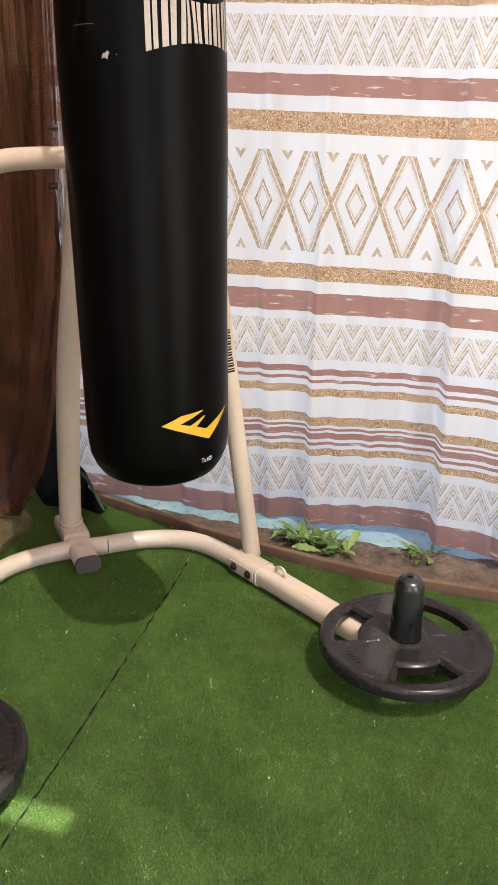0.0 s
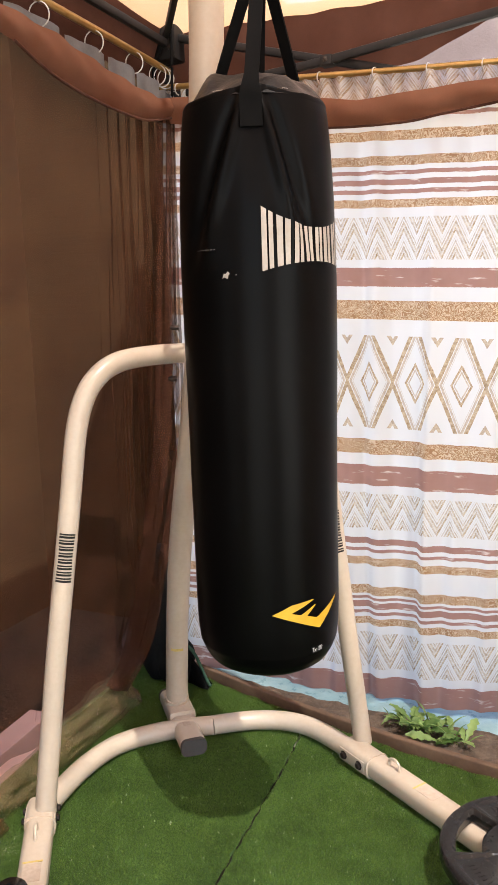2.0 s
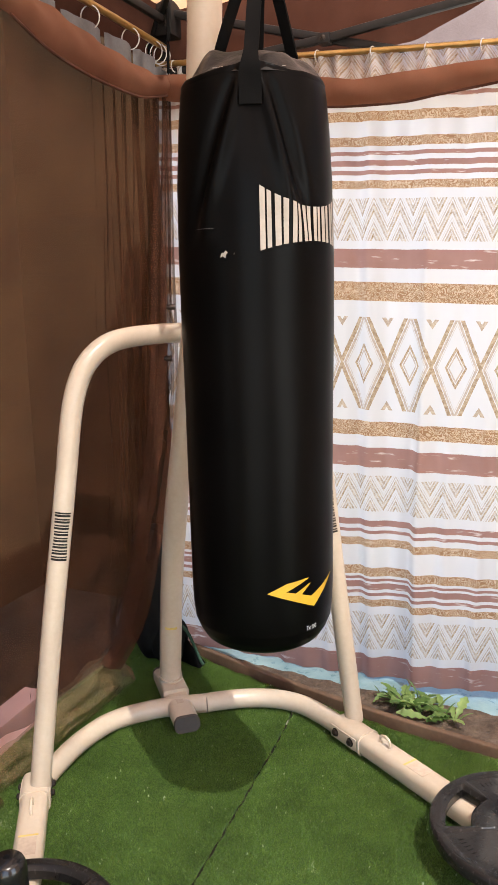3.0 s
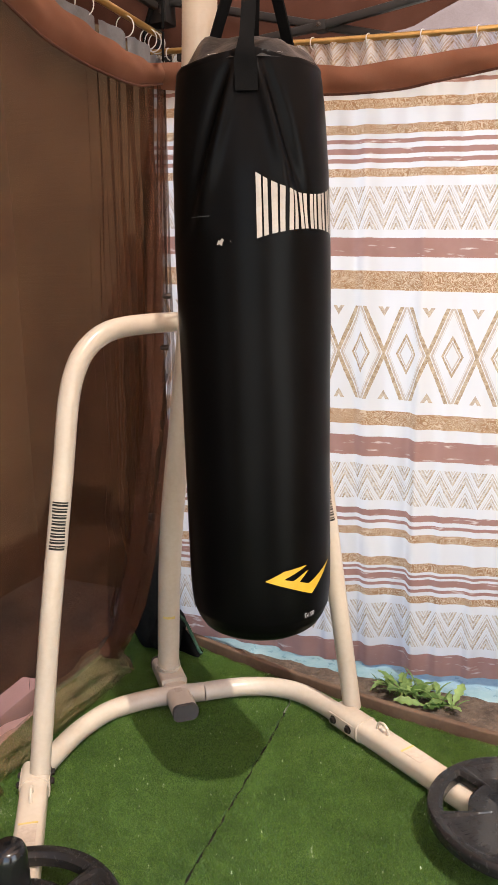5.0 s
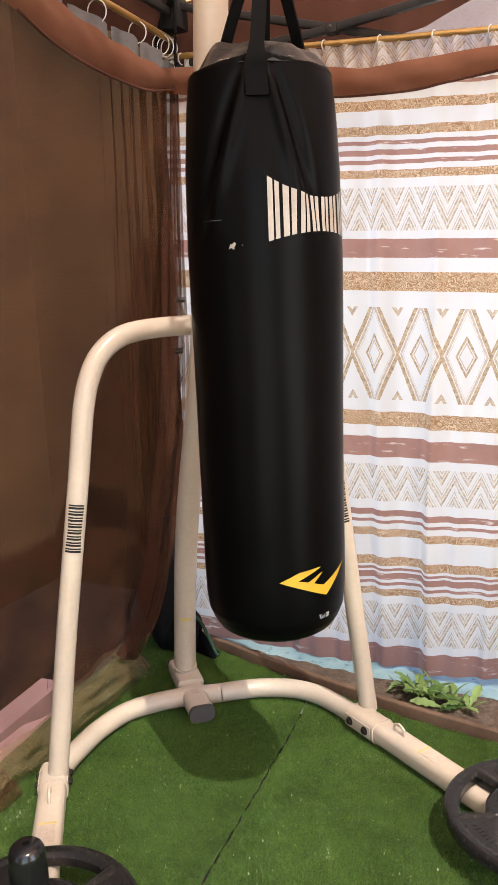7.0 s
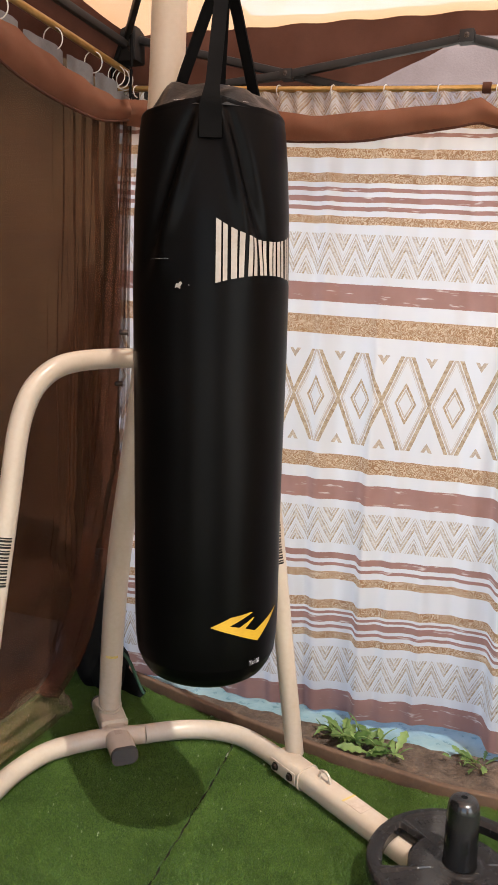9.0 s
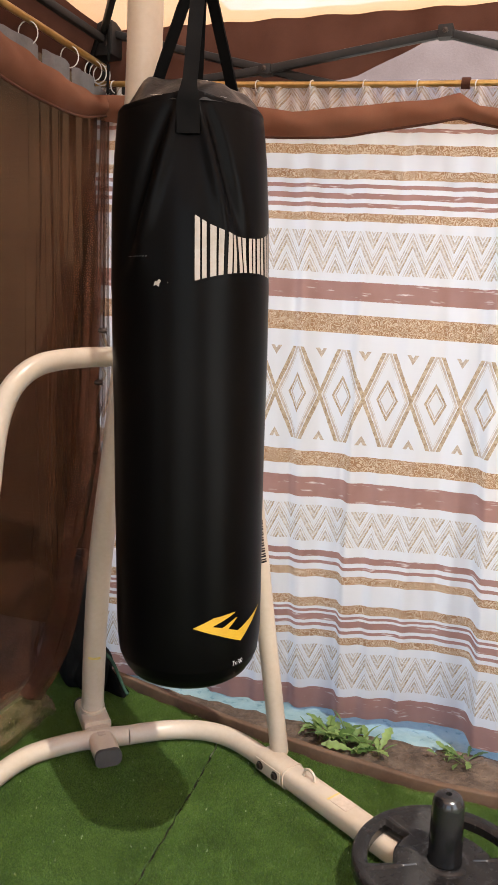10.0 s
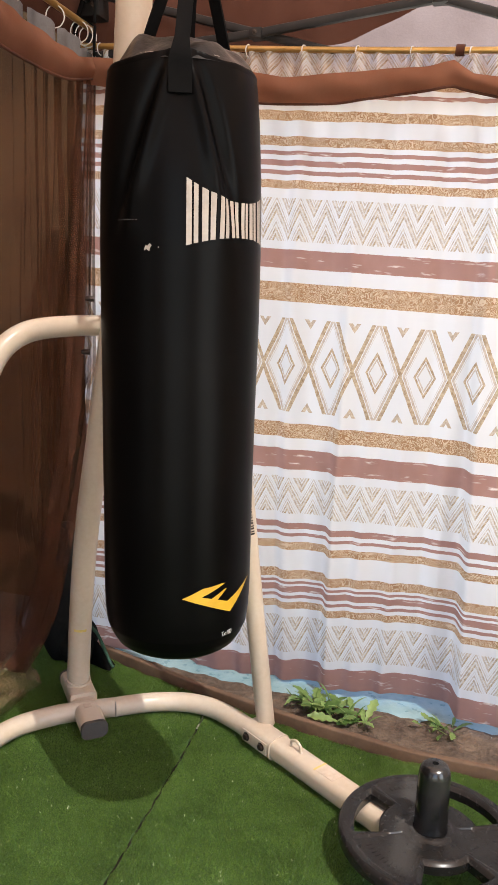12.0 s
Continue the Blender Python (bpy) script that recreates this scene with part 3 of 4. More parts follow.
def slump(a, b):
    """Loose hem standing crumpled at the foot of the wall, its lower edge on the turf."""
    y = -0.75 + 0.81 * a
    top = piecewise(y, HEM_TOP) + 0.014 * noise.noise((y * 16, 1, 2))
    r = noise.noise((y * 9 + b * 2, b * 5, 2)) + 0.22 * noise.noise((y * 23, b * 8, 7))
    belly = math.sin(math.pi * b)
    return (-0.835 - 0.035 * b + 0.030 * belly + 0.024 * r * (0.35 + belly), y + 0.02 * noise.noise((y * 12, b * 6, 5)), 0.004 + top * b + 0.014 * r * belly)


def trail(a, b):
    """Brown netting dragging on the turf beside the crumpled hem."""
    y = -1.05 + 0.40 * a
    r = noise.noise((y * 6, b * 2, 11))
    return (-0.855 + 0.065 * b + 0.03 * r, y, 0.058 * (1 - b) * (0.7 + 0.5 * a) + 0.006 + 0.014 * noise.noise((y * 14, b * 4, 6)) * (1 - b))


part("net_skirt", grid(110, 14, trail), M_NETFOLD, netting, "brown netting dragging on the turf")
part("trailing_hem", grid(150, 30, slump), M_HEM, netting, "crumpled beige trailing hem")


def west_band(a, b):
    y = -1.2 + 1.61 * a
    hi = piecewise(y, [(-1.2, 2.17), (-0.25, 2.128), (-0.1, 2.106), (0.08, 2.088), (0.28, 2.077), (0.36, 2.092), (0.42, 2.11)])
    lo = piecewise(y, [(-1.2, 2.16), (-0.43, 2.062), (-0.3, 2.02), (-0.16, 1.997), (0.0, 1.987), (0.18, 1.990), (0.35, 2.028), (0.42, 2.03)])
    bulge = 0.022 * math.sin(math.pi * b) + 0.006 * math.sin(y * 40 + 5 * b) * b
    return (-0.765 + bulge, y, lo + (hi - lo) * b)


part("top_band", grid(90, 10, west_band, 0.003), M_BAND, netting, "sagging terracotta canvas top band")
part("piping", crease([(-0.757, *[p for p in (y, z - 0.003)]) for y, z in ((-0.43, 2.062), (-0.3, 2.02), (-0.16, 1.997), (0.0, 1.987), (0.18, 1.990), (0.35, 2.028))], 0.004), M_CANVAS, netting)
for y0, y1, dz in ((-0.62, -0.44, 0.03), (-0.42, -0.20, 0.012), (-0.18, 0.02, 0.0), (0.03, 0.19, -0.004), (0.20, 0.33, -0.008), (0.34, 0.41, -0.03)):
    part("header_tab", grid(8, 4, lambda a, b: (-0.792 + 0.006 * math.sin(a * 9 + y0 * 30), y0 + (y1 - y0) * a, 2.095 + dz + (0.052 + 0.008 * math.sin(a * 3.1)) * b), 0.003), M_GREYTAB, netting, "grey header tape")

# rods and rings
ROD_Z = lambda x: 2.092 - 0.066 * x
rod_n = thing("curtain_rod", (0.1, 0.415, 2.08), "brass curtain rod carrying the printed curtain", "curtain rod", "curtain rods")
part("tube", tube([(-0.83, 0.415, ROD_Z(-0.83)), (0.4, 0.415, ROD_Z(0.4)), (2.1, 0.415, 2.0)], 0.0095, 10, 14), M_BRASS, rod_n)
part("clamp", tube([(0.385, 0.415, ROD_Z(0.385)), (0.41, 0.415, ROD_Z(0.41))], 0.016, 2, 14), M_CANVAS, rod_n, "brown fabric tie")
rod_w = thing("curtain_rod", (-0.80, -0.4, 2.2), "brass curtain rod carrying the netting", "curtain rod", "curtain rods")
part("tube", tube([(-0.80, -2.4, 2.235), (-0.80, -0.42, 2.218), (-0.80, 0.43, 2.198)], 0.011, 10, 14), M_BRASS, rod_w)


def hook_ring(at, way, r, label):
    way = Vector(way).normalized()
    other = Vector((0, 0, 1))
    line = [Vector(at) + way * (r * math.cos(a)) + other * (r * 1.15 * math.sin(a)) for a in [2 * math.pi * k / 20 for k in range(21)]]
    bm = bmesh.new()
    side = way.cross(other)
    rings = []
    for k, p in enumerate(line[:-1]):
        out = (p - Vector(at)).normalized()
        rings.append([bm.verts.new(p + out * (0.0019 * math.cos(q)) + side * (0.0019 * math.sin(q))) for q in [2 * math.pi * j / 8 for j in range(8)]])
    for k in range(20):
        a, b = rings[k], rings[(k + 1) % 20]
        for j in range(8):
            bm.faces.new((a[j], a[(j + 1) % 8], b[(j + 1) % 8], b[j]))
    bmesh.ops.recalc_face_normals(bm, faces=bm.faces)
    return solo("curtain_ring", bm, M_RING, label, "curtain ring", "curtain rings")


for y in (-0.66, -0.47, -0.27, -0.02, 0.2, 0.345, 0.375, 0.40):
    hook_ring((-0.80, y, 2.172 - 0.01 * y), (1, 0.35, 0), 0.028, "white plastic ring hanging the netting on its rod")
for x in (-0.76, -0.60, -0.42, -0.245, -0.066, 0.10, 0.262, 0.43, 0.60):
    hook_ring((x, 0.413, ROD_Z(x) - 0.010), (0.3, 1, 0), 0.016, "clear white plastic ring hanging the curtain on its rod")

# cord dangling at the corner
cord = solo("cord", tube([(-0.775, 0.40, 2.33), (-0.765, 0.385, 2.22), (-0.772, 0.39, 2.12), (-0.768, 0.385, 2.03)], 0.005, 8, 8), M_WEB, "black cord dangling at the tent corner", "cord")
solo("strap_tie", tube([(-0.81, 0.39, 2.28), (-0.83, 0.37, 2.17), (-0.80, 0.38, 2.06), (-0.775, 0.392, 2.02)], 0.008, 8, 8), M_WEB, "black webbing tie at the tent corner", "tie")


# ---- printed curtain ----
CREASES = ((-0.62, 0.020), (-0.40, 0.016), (-0.24, 0.018), (-0.09, 0.024), (0.095, 0.048), (0.185, 0.013), (0.29, 0.020), (0.40, 0.015),
           (0.530, 0.076), (0.66, 0.015), (0.76, 0.034), (0.93, 0.035), (1.15, 0.035), (1.4, 0.03))


def fold(u, v):
    """Offset of the cloth from its plane: sharp creases that come forward and ebb away, over slight waves."""
    low = max(0.0, 1.0 - v / 2.06)
    f = 0.005 * math.sin(u * 40 + 1.2 * math.sin(u * 9 + v)) + 0.004 * math.sin(u * 73 + 2 + v * 1.1)
    f += low * (0.006 * math.sin(u * 29 + 0.6 + 0.5 * v) + 0.012 * math.sin(u * 13 + 2.2))
    for c, deep in CREASES:
        d = u - c + 0.012 * math.sin(v * 2.3 + c * 9)
        rise = min(1.0, max(0.0, (d + 0.018) / 0.036))
        f -= deep * min(1.0, 1.45 * low) * rise * rise * (3 - 2 * rise) * math.exp(-max(0.0, d - 0.02) / 0.16)
    top = max(0.0, (v - 1.9) / 0.16)
    return f + 0.026 * low + top * 0.010 * math.sin(u * 110) + 0.003 * noise.noise((u * 18, v * 5, 1))


def curtain():
    nu, nv = 420, 110
    u0, u1, v0, v1 = -0.86, 1.75, 0.036, 2.068
    bm = bmesh.new()
    layer = bm.loops.layers.uv.new("cloth")
    vs, uvs = [], {}
    for i in range(nu + 1):
        col = []
        u = u0 + (u1 - u0) * i / nu
        for j in range(nv + 1):
            v = v0 + (v1 - v0) * j / nv
            f = fold(u, v)
            hang = 0.10 * f * (1 - v / 2.06)
            # the cloth swings forward to the right where it is bunched
            turn = max(0.0, u - 0.47) * 0.35 * (1 - v / 2.3)
            z = v - 0.031 * v * (u - 0.2) - hang * 0.8 - 0.034 * min(1.0, max(0.0, (0.35 - u) / 0.5)) * max(0.0, 1 - v / 1.1)
            w = bm.verts.new((u * 0.985 + 0.004, 0.418 + f - turn, z))
            uvs[w] = (u, v)
            col.append(w)
        vs.append(col)
    for i in range(nu):
        for j in range(nv):
            face = bm.faces.new((vs[i][j], vs[i + 1][j], vs[i + 1][j + 1], vs[i][j + 1]))
            for lp in face.loops:
                lp[layer].uv = uvs[lp.vert]
    return solo("printed_curtain", bm, M_CURTAIN, "white fabric curtain printed with brown stripes, zigzags and lozenges, backlit", "curtain", angle=80)


curtain()


def north_band(a, b):
    x = -0.82 + 2.6 * a
    hi = piecewise(x, [(-0.82, 2.10), (-0.40, 2.06), (-0.226, 2.026), (-0.115, 2.005), (-0.02, 2.007), (0.145, 2.012), (0.31, 2.015), (0.386, 2.028), (0.44, 1.99), (0.7, 1.95), (1.8, 1.93)])
    lo = piecewise(x, [(-0.82, 2.02), (-0.40, 1.95), (-0.206, 1.936), (-0.114, 1.929), (0.046, 1.925), (0.148, 1.935), (0.31, 1.949), (0.386, 1.958), (0.44, 1.943), (0.7, 1.88), (1.8, 1.86)])
    z = lo + (hi - lo) * b
    return (x, 0.365 - 0.018 * math.sin(math.pi * b) + 0.004 * math.sin(x * 33 + 4 * b), z)


band = thing("canvas_band", (0.1, 0.365, 1.93), "brown canvas band draped across the top of the curtain", "canvas band")
part("cloth", grid(140, 10, north_band, 0.003), M_BAND, band)


# strip added out of sight to shade and tint the curtain's heading
def heading_shade(a, b):
    x = -0.80 + 2.5 * a
    return (x, 0.458 + 0.003 * math.sin(x * 29), 1.93 + (ROD_Z(x) - 0.012 - 1.93) * b)


part("backing", grid(120, 4, heading_shade), M_HEADING_SHADE, band, "added orange-brown strip that dims and tints the curtain's heading from behind")
part("piping", crease([(x, 0.362, z - 0.002) for x, z in ((-0.40, 1.95), (-0.206, 1.936), (-0.114, 1.929), (0.046, 1.925), (0.148, 1.935), (0.31, 1.949), (0.386, 1.958), (0.44, 1.943), (0.7, 1.88))], 0.004), M_CANVAS, band)


# ---- punching-bag stand ----
stand = thing("bag_stand", (-0.65, 0.03, 0.0), "cream powder-coated steel punching-bag stand with a curved base", "bag stand")
R_TUBE = 0.0305
BASE_R = [(-0.50, 0.0, 0.032), (-0.456, 0.035, 0.032), (-0.38, 0.082, 0.032), (-0.29, 0.112, 0.032), (-0.20, 0.108, 0.032), (-0.115, 0.072, 0.032), (-0.03, 0.022, 0.032), (0.05, -0.024, 0.032)]
BASE_L = [(-0.50, 0.0, 0.032), (-0.57, -0.045, 0.032), (-0.655, -0.115, 0.032), (-0.728, -0.215, 0.032), (-0.752, -0.33, 0.032), (-0.75, -0.44, 0.032), (-0.735, -0.55, 0.032), (-0.70, -0.625, 0.032)]
part("base_tube", tube(BASE_R, R_TUBE, 8, 24), M_CREAM, stand)
part("base_tube", tube(BASE_L, R_TUBE, 8, 24), M_CREAM, stand)


def foot(a, b, w, h, name="foot"):
    """A flattened box tube from a to b along the floor."""
    return part(name, sweep([Vector(a), Vector(b)], oval_section(w, h, min(w, h) * 0.36, 6)), M_CREAM, stand)


# rear foot under the post
foot((-0.725, 0.118, 0.034), (-0.500, -0.135, 0.034), 0.080, 0.052, "rear_foot")
part("end_cap", sweep([Vector((-0.500, -0.135, 0.034)), Vector((-0.491, -0.145, 0.034))], oval_section(0.082, 0.054, 0.021, 6)), M_CAP, stand, "dark rubber end cap")
part("end_cap", sweep([Vector((-0.725, 0.118, 0.034)), Vector((-0.733, 0.127, 0.034))], oval_section(0.082, 0.054, 0.021, 6)), M_CAP, stand, "dark rubber end cap")
part("bracket", sweep([Vector((-0.700, 0.092, 0.046)), Vector((-0.598, -0.024, 0.046))], oval_section(0.086, 0.054, 0.010, 5)), M_CREAM, stand, "cream steel bracket")

# post, leaning forward, curving over to the hanging arm
POST = [(-0.655, 0.037, 0.06), (-0.612, -0.008, 0.38), (-0.562, -0.047, 0.68), (-0.446, -0.121, 1.19), (-0.382, -0.178, 1.56), (-0.322, -0.238, 1.95), (-0.296, -0.268, 2.19), (-0.262, -0.300, 2.33), (-0.19, -0.37, 2.42), (-0.088, -0.468, 2.44)]
part("lower_post", tube(POST[:5], 0.0365, 8, 28), M_CREAM, stand)
part("upper_post", tube(POST[4:], 0.0435, 8, 28), M_CREAM, stand)
part("collar", tube([POST[0], (-0.649, 0.031, 0.092)], 0.040, 2, 24), M_CREAM, stand)
part("hook", tube([(-0.088, -0.468, 2.41), (-0.088, -0.468, 2.36), (-0.075, -0.468, 2.335), (-0.088, -0.468, 2.315)], 0.006, 6, 8), M_BOLT, stand, "steel hook")

# side legs: up from the base, bent over to meet the post
LEG_L = [(-0.702, -0.602, 0.055), (-0.677, -0.547, 0.448), (-0.656, -0.498, 0.753), (-0.646, -0.474, 0.903), (-0.635, -0.446, 1.075), (-0.623, -0.416, 1.163), (-0.606, -0.380, 1.213), (-0.585, -0.333, 1.243), (-0.56, -0.277, 1.256), (-0.52, -0.19, 1.261), (-0.47, -0.125, 1.262)]
LEG_R = [(-0.004, 0.048, 0.055), (-0.031, 0.022, 0.33), (-0.056, -0.001, 0.59), (-0.082, -0.022, 0.86), (-0.105, -0.04, 1.05), (-0.125, -0.052, 1.15), (-0.158, -0.068, 1.215), (-0.21, -0.085, 1.25), (-0.30, -0.105, 1.262), (-0.45, -0.122, 1.262)]
for leg in (LEG_L, LEG_R):
    part("side_leg", tube(leg, 0.028, 8, 24), M_CREAM, stand)
for z in (1.19, 1.335):
    c = Vector((-0.463, -0.13, 1.19)).lerp(Vector((-0.396, -0.185, 1.56)), (z - 1.19) / 0.37)
    bolt(stand, c + Vector((-0.030, -0.022, 0)), (-0.84, -0.5, 0), 0.008, 0.024)


def arm(start, end, off):
    """Box sleeve on the base, its side leg's bracket, rope eye, label strip and bolts; off: how far the bracket sits out along it."""
    s, e = Vector(start), Vector(end)
    way = (e - s).normalized()
    side = way.cross(Vector((0, 0, 1)))
    foot(s - way * 0.02, e, 0.074, 0.062, "arm")
    c = s + way * off
    br = part("bracket", sweep([c - way * 0.045, c + way * 0.045], oval_section(0.0775, 0.0645, 0.020, 6)), M_CREAM, stand, "cream steel bracket")
    part("flange", sweep([c + way * 0.043, c + way * 0.047], oval_section(0.0815, 0.0675, 0.022, 6)), M_CREAM, br)
    turn = Matrix(((side.x, way.x, 0, 0), (side.y, way.y, 0, 0), (side.z, way.z, 1, 0), (0, 0, 0, 1)))
    for k in (-1, 1):
        b = bmesh.new()
        box(b, (0.0385 * k - 0.002, -0.078 if off else -0.040, -0.020), (0.0385 * k + 0.002, 0.034, 0.018), 0.0018, Matrix.Translation(c) @ turn)
        part("side_plate", b, M_CREAM, br)
    eye = c + way * 0.120 + Vector((0, 0, 0.030))
    part("rope_eye", tube([eye - way * 0.022, eye - way * 0.018 + Vector((0, 0, 0.02)), eye + Vector((0, 0, 0.028)), eye + way * 0.018 + Vector((0, 0, 0.02)), eye + way * 0.022], 0.0042, 5, 8), M_CREAM, stand, "welded cream wire loop")
    b = bmesh.new()
    p = c + way * 0.22
    box(b, (-0.024, -0.003, 0.0305), (0.024, 0.003, 0.0314), 0, Matrix.Translation(p) @ turn)
    part("warning_strip", b, M_STICKER, stand, "worn yellow label strip")
    b = bmesh.new()
    box(b, (-0.022, 0.008, 0.0305), (0.022, 0.07, 0.0316), 0, Matrix.Translation(p) @ turn)
    part("label", b, M_PALELABEL, stand, "worn pale label")
    for d in (-0.056 if off else -0.030, 0.012):
        for k in (-1, 1):
            bolt(stand, c + way * d + side * (0.040 * k), side * k, 0.0095, 0.011)


ARM_L = ((-0.715, -0.605, 0.038), (-0.415, -1.045, 0.038))
ARM_R = ((-0.030, 0.022, 0.038), (0.500, -0.318, 0.038))
arm(*ARM_L, 0.0)
arm(*ARM_R, 0.064)

PLATES = ((-0.395, -1.07), (0.528, -0.335))
for x, y in PLATES:
    prof = [(0.040, 0.03), (0.040, 0.10), (0.039, 0.20), (0.0380, 0.250), (0.0362, 0.262), (0.032, 0.272), (0.025, 0.278), (0.0075, 0.280), (0.006, 0.272)]
    bm = lathe(prof, 32)
    bmesh.ops.transform(bm, matrix=Matrix.Translation((x, y, 0)), verts=bm.verts)
    peg = part("weight_peg", bm, M_PEG, stand, "glossy black plastic sleeved weight peg")

def arc_patch(c0, c1, toward, r, half, material, name, label):
    """A thin patch round a tube between two points of its axis, on the side that faces a point."""
    c0, c1 = Vector(c0), Vector(c1)
    out = Vector(toward) - (c0 + c1) / 2
    axis = (c1 - c0).normalized()
    out = (out - axis * out.dot(axis)).normalized()
    side = axis.cross(out).normalized()
    b = bmesh.new()
    n, up, lo = 8, [], []
    for q in range(n + 1):
        t = -half + 2 * half * q / n
        d = out * math.cos(t) + side * math.sin(t)
        up.append(b.verts.new(c1 + d * (r + 0.0009)))
        lo.append(b.verts.new(c0 + d * (r + 0.0009)))
    for q in range(n):
        b.faces.new((lo[q], lo[q + 1], up[q + 1], up[q]))
    bmesh.ops.recalc_face_normals(b, faces=b.faces)
    return part(name, b, material, stand, label, angle=60)


# print on the legs as plain bars
def leg_bars(c0, c1, toward, r):
    c0, c1 = Vector(c0), Vector(c1)
    for k in range(8):
        half = 0.66 + 0.12 * abs(k - 3.5) / 3.5
        for off, w in ((0.10, 0.34), (0.58, 0.24)):
            arc_patch(c0.lerp(c1, (k + off) / 8), c0.lerp(c1, (k + off + w) / 8), toward, r, half, M_INK, "print_bar", "black printed bar")


leg_bars((-0.6608, -0.5095, 0.683), (-0.6518, -0.4880, 0.815), (0.62, -2.12, 1.35), 0.028)
leg_bars((-0.065, -0.008, 0.68), (-0.077, -0.018, 0.81), (0.62, -2.12, 1.35), 0.028)
arc_patch((-0.6238, 0.0043, 0.291), (-0.6226, 0.0031, 0.300), (0.62, -2.12, 1.35), 0.0365, 0.55, M_STICKER, "warning_strip", "small yellow label strip")
arc_patch((-0.636, 0.017, 0.200), (-0.625, 0.005, 0.284), (0.62, -2.12, 1.35), 0.0365, 0.5, M_CREAM, "label", "faded label under the yellow strip")
b = bmesh.new()
box(b, (-0.012, -0.018, 0.0602), (0.012, 0.018, 0.0611), 0, pose(-0.565, -0.062, 0, 0, 0, 42))
part("label", b, M_PALELABEL, stand, "small worn label")


# ---- punching bag ----
BAG = (-0.088, -0.468)
Z0, Z1 = 0.556, 1.815
bag = thing("punching_bag", (*BAG, Z0), "black vinyl heavy punching bag hung by webbing straps", "punching bag", rz=23.0)
STRAPS = (-1.5, 138.0, 178.0, 222.0)


def bag_r(th, z):
    """Radius at th degrees from the bag's front (to its own right: plus) and height z."""
    r = piecewise(z, [(Z0, 0.112), (0.560, 0.128), (0.570, 0.142), (0.588, 0.1535), (0.612, 0.163), (0.65, 0.1672), (0.70, 0.1684), (0.9, 0.1685), (1.12, 0.1705), (1.3, 0.173), (1.46, 0.1732), (1.6, 0.169), (1.72, 0.160), (1.79, 0.153), (1.82, 0.148)])
    r += 0.0022 * noise.noise((math.cos(radians(th)) * 1.3, math.sin(radians(th)) * 1.3, z * 3.2))
    up = max(0.0, (z - 1.57) / 0.22)
    for s in STRAPS:
        d = (th - s + 180) % 360 - 180
        # tucks fanning out from each strap's foot
        for k, w, amp in ((0, 6.0, -0.005), (1, 4.6, 0.009), (-1, 4.6, 0.009)):
            c = k * (10 + 16 * (1.0 - min(1.0, up)))
            r += amp * min(1, up) ** 1.3 * math.exp(-((d - c) / w) ** 2)
        for k in (-1, 1):
            c = k * (11 + 24 * (1.0 - min(1.0, up)))
            r -= 0.012 * min(1, up) ** 0.8 * math.exp(-((d - c) / 4.4) ** 2)
        r += 0.004 * min(1, up) * math.exp(-((abs(d) - 45) / 20) ** 2)
        # long soft folds that sweep down and out from each strap's foot
        fall = (1.785 - z) / 0.33
        if 0.0 <= fall <= 1.0:
            fade = math.sin(math.pi * min(1.0, 0.10 + 0.90 * fall))
            for k, reach in ((-1, 30.0), (1, 24.0)):
                c = k * (9 + reach * fall ** 0.8)
                w = 4.2 + 4.0 * fall
                r += fade * (0.0115 * math.exp(-((d - c) / w) ** 2) - 0.0105 * math.exp(-((d - c - 1.5 * k * w) / w) ** 2))
    return r


def rim_dip(th):
    """The top edge sags between the straps."""
    d = min(abs((th - s + 180) % 360 - 180) for s in STRAPS)
    return 0.006 - 0.014 * (1 - math.exp(-(d / 22.0) ** 2)) + 0.003 * noise.noise((th * 0.05, 0, 0))


def bag_point(th, z, lift=0.0):
    r = bag_r(th, z) + lift
    a = radians(th)
    return Vector((r * math.sin(a) - 0.004 * max(0.0, z - 0.8), -r * math.cos(a), z - Z0 + rim_dip(th) * max(0.0, (z - 1.70) / (Z1 - 1.70)) * (lift == 0.0)))


bm = bmesh.new()
NT = 360
levels = [Z0 + 0.06 * (k / 16) for k in range(16)] + [Z0 + 0.06 + (Z1 - Z0 - 0.06) * (k / 100) for k in range(101)]
rows = [[bm.verts.new(bag_point(360 * k / NT, z)) for k in range(NT)] for z in levels]
for r, q in zip(rows, rows[1:]):
    for k in range(NT):
        bm.faces.new((r[k], r[(k + 1) % NT], q[(k + 1) % NT], q[k]))
bm.faces.new(rows[0][::-1])
body = part("body", bm, M_VINYL, bag, "black vinyl body", local=True, angle=75)
# top edge: folded hem
bm = bmesh.new()
rows = []
for dz, lift in ((-0.024, 0.0004), (-0.022, 0.0016), (-0.002, 0.0016), (0.001, 0.0003), (0.0, -0.004), (-0.03, -0.006)):
    rows.append([bm.verts.new(bag_point(360 * k / NT, Z1 - 0.002, lift) + Vector((0, 0, dz + rim_dip(360 * k / NT)))) for k in range(NT)])
for r, q in zip(rows, rows[1:]):
    for k in range(NT):
        bm.faces.new((r[k], r[(k + 1) % NT], q[(k + 1) % NT], q[k]))
part("rim", bm, M_VINYL, bag, "stitched top hem", local=True, angle=75)


def cover(a, b):
    th, r = 360 * a, 0.150 * (1 - b)
    lump = 0.030 * noise.noise((math.cos(radians(th)) * 2.3 * (1 - b), math.sin(radians(th)) * 2.3 * (1 - b), 3)) * math.sin(math.pi * min(1, b * 1.5))
    h = 0.068 * (1 - (1 - b) ** 2.6) + lump
    return (r * math.sin(radians(th)), -r * math.cos(radians(th)), Z1 - Z0 - 0.012 + h)


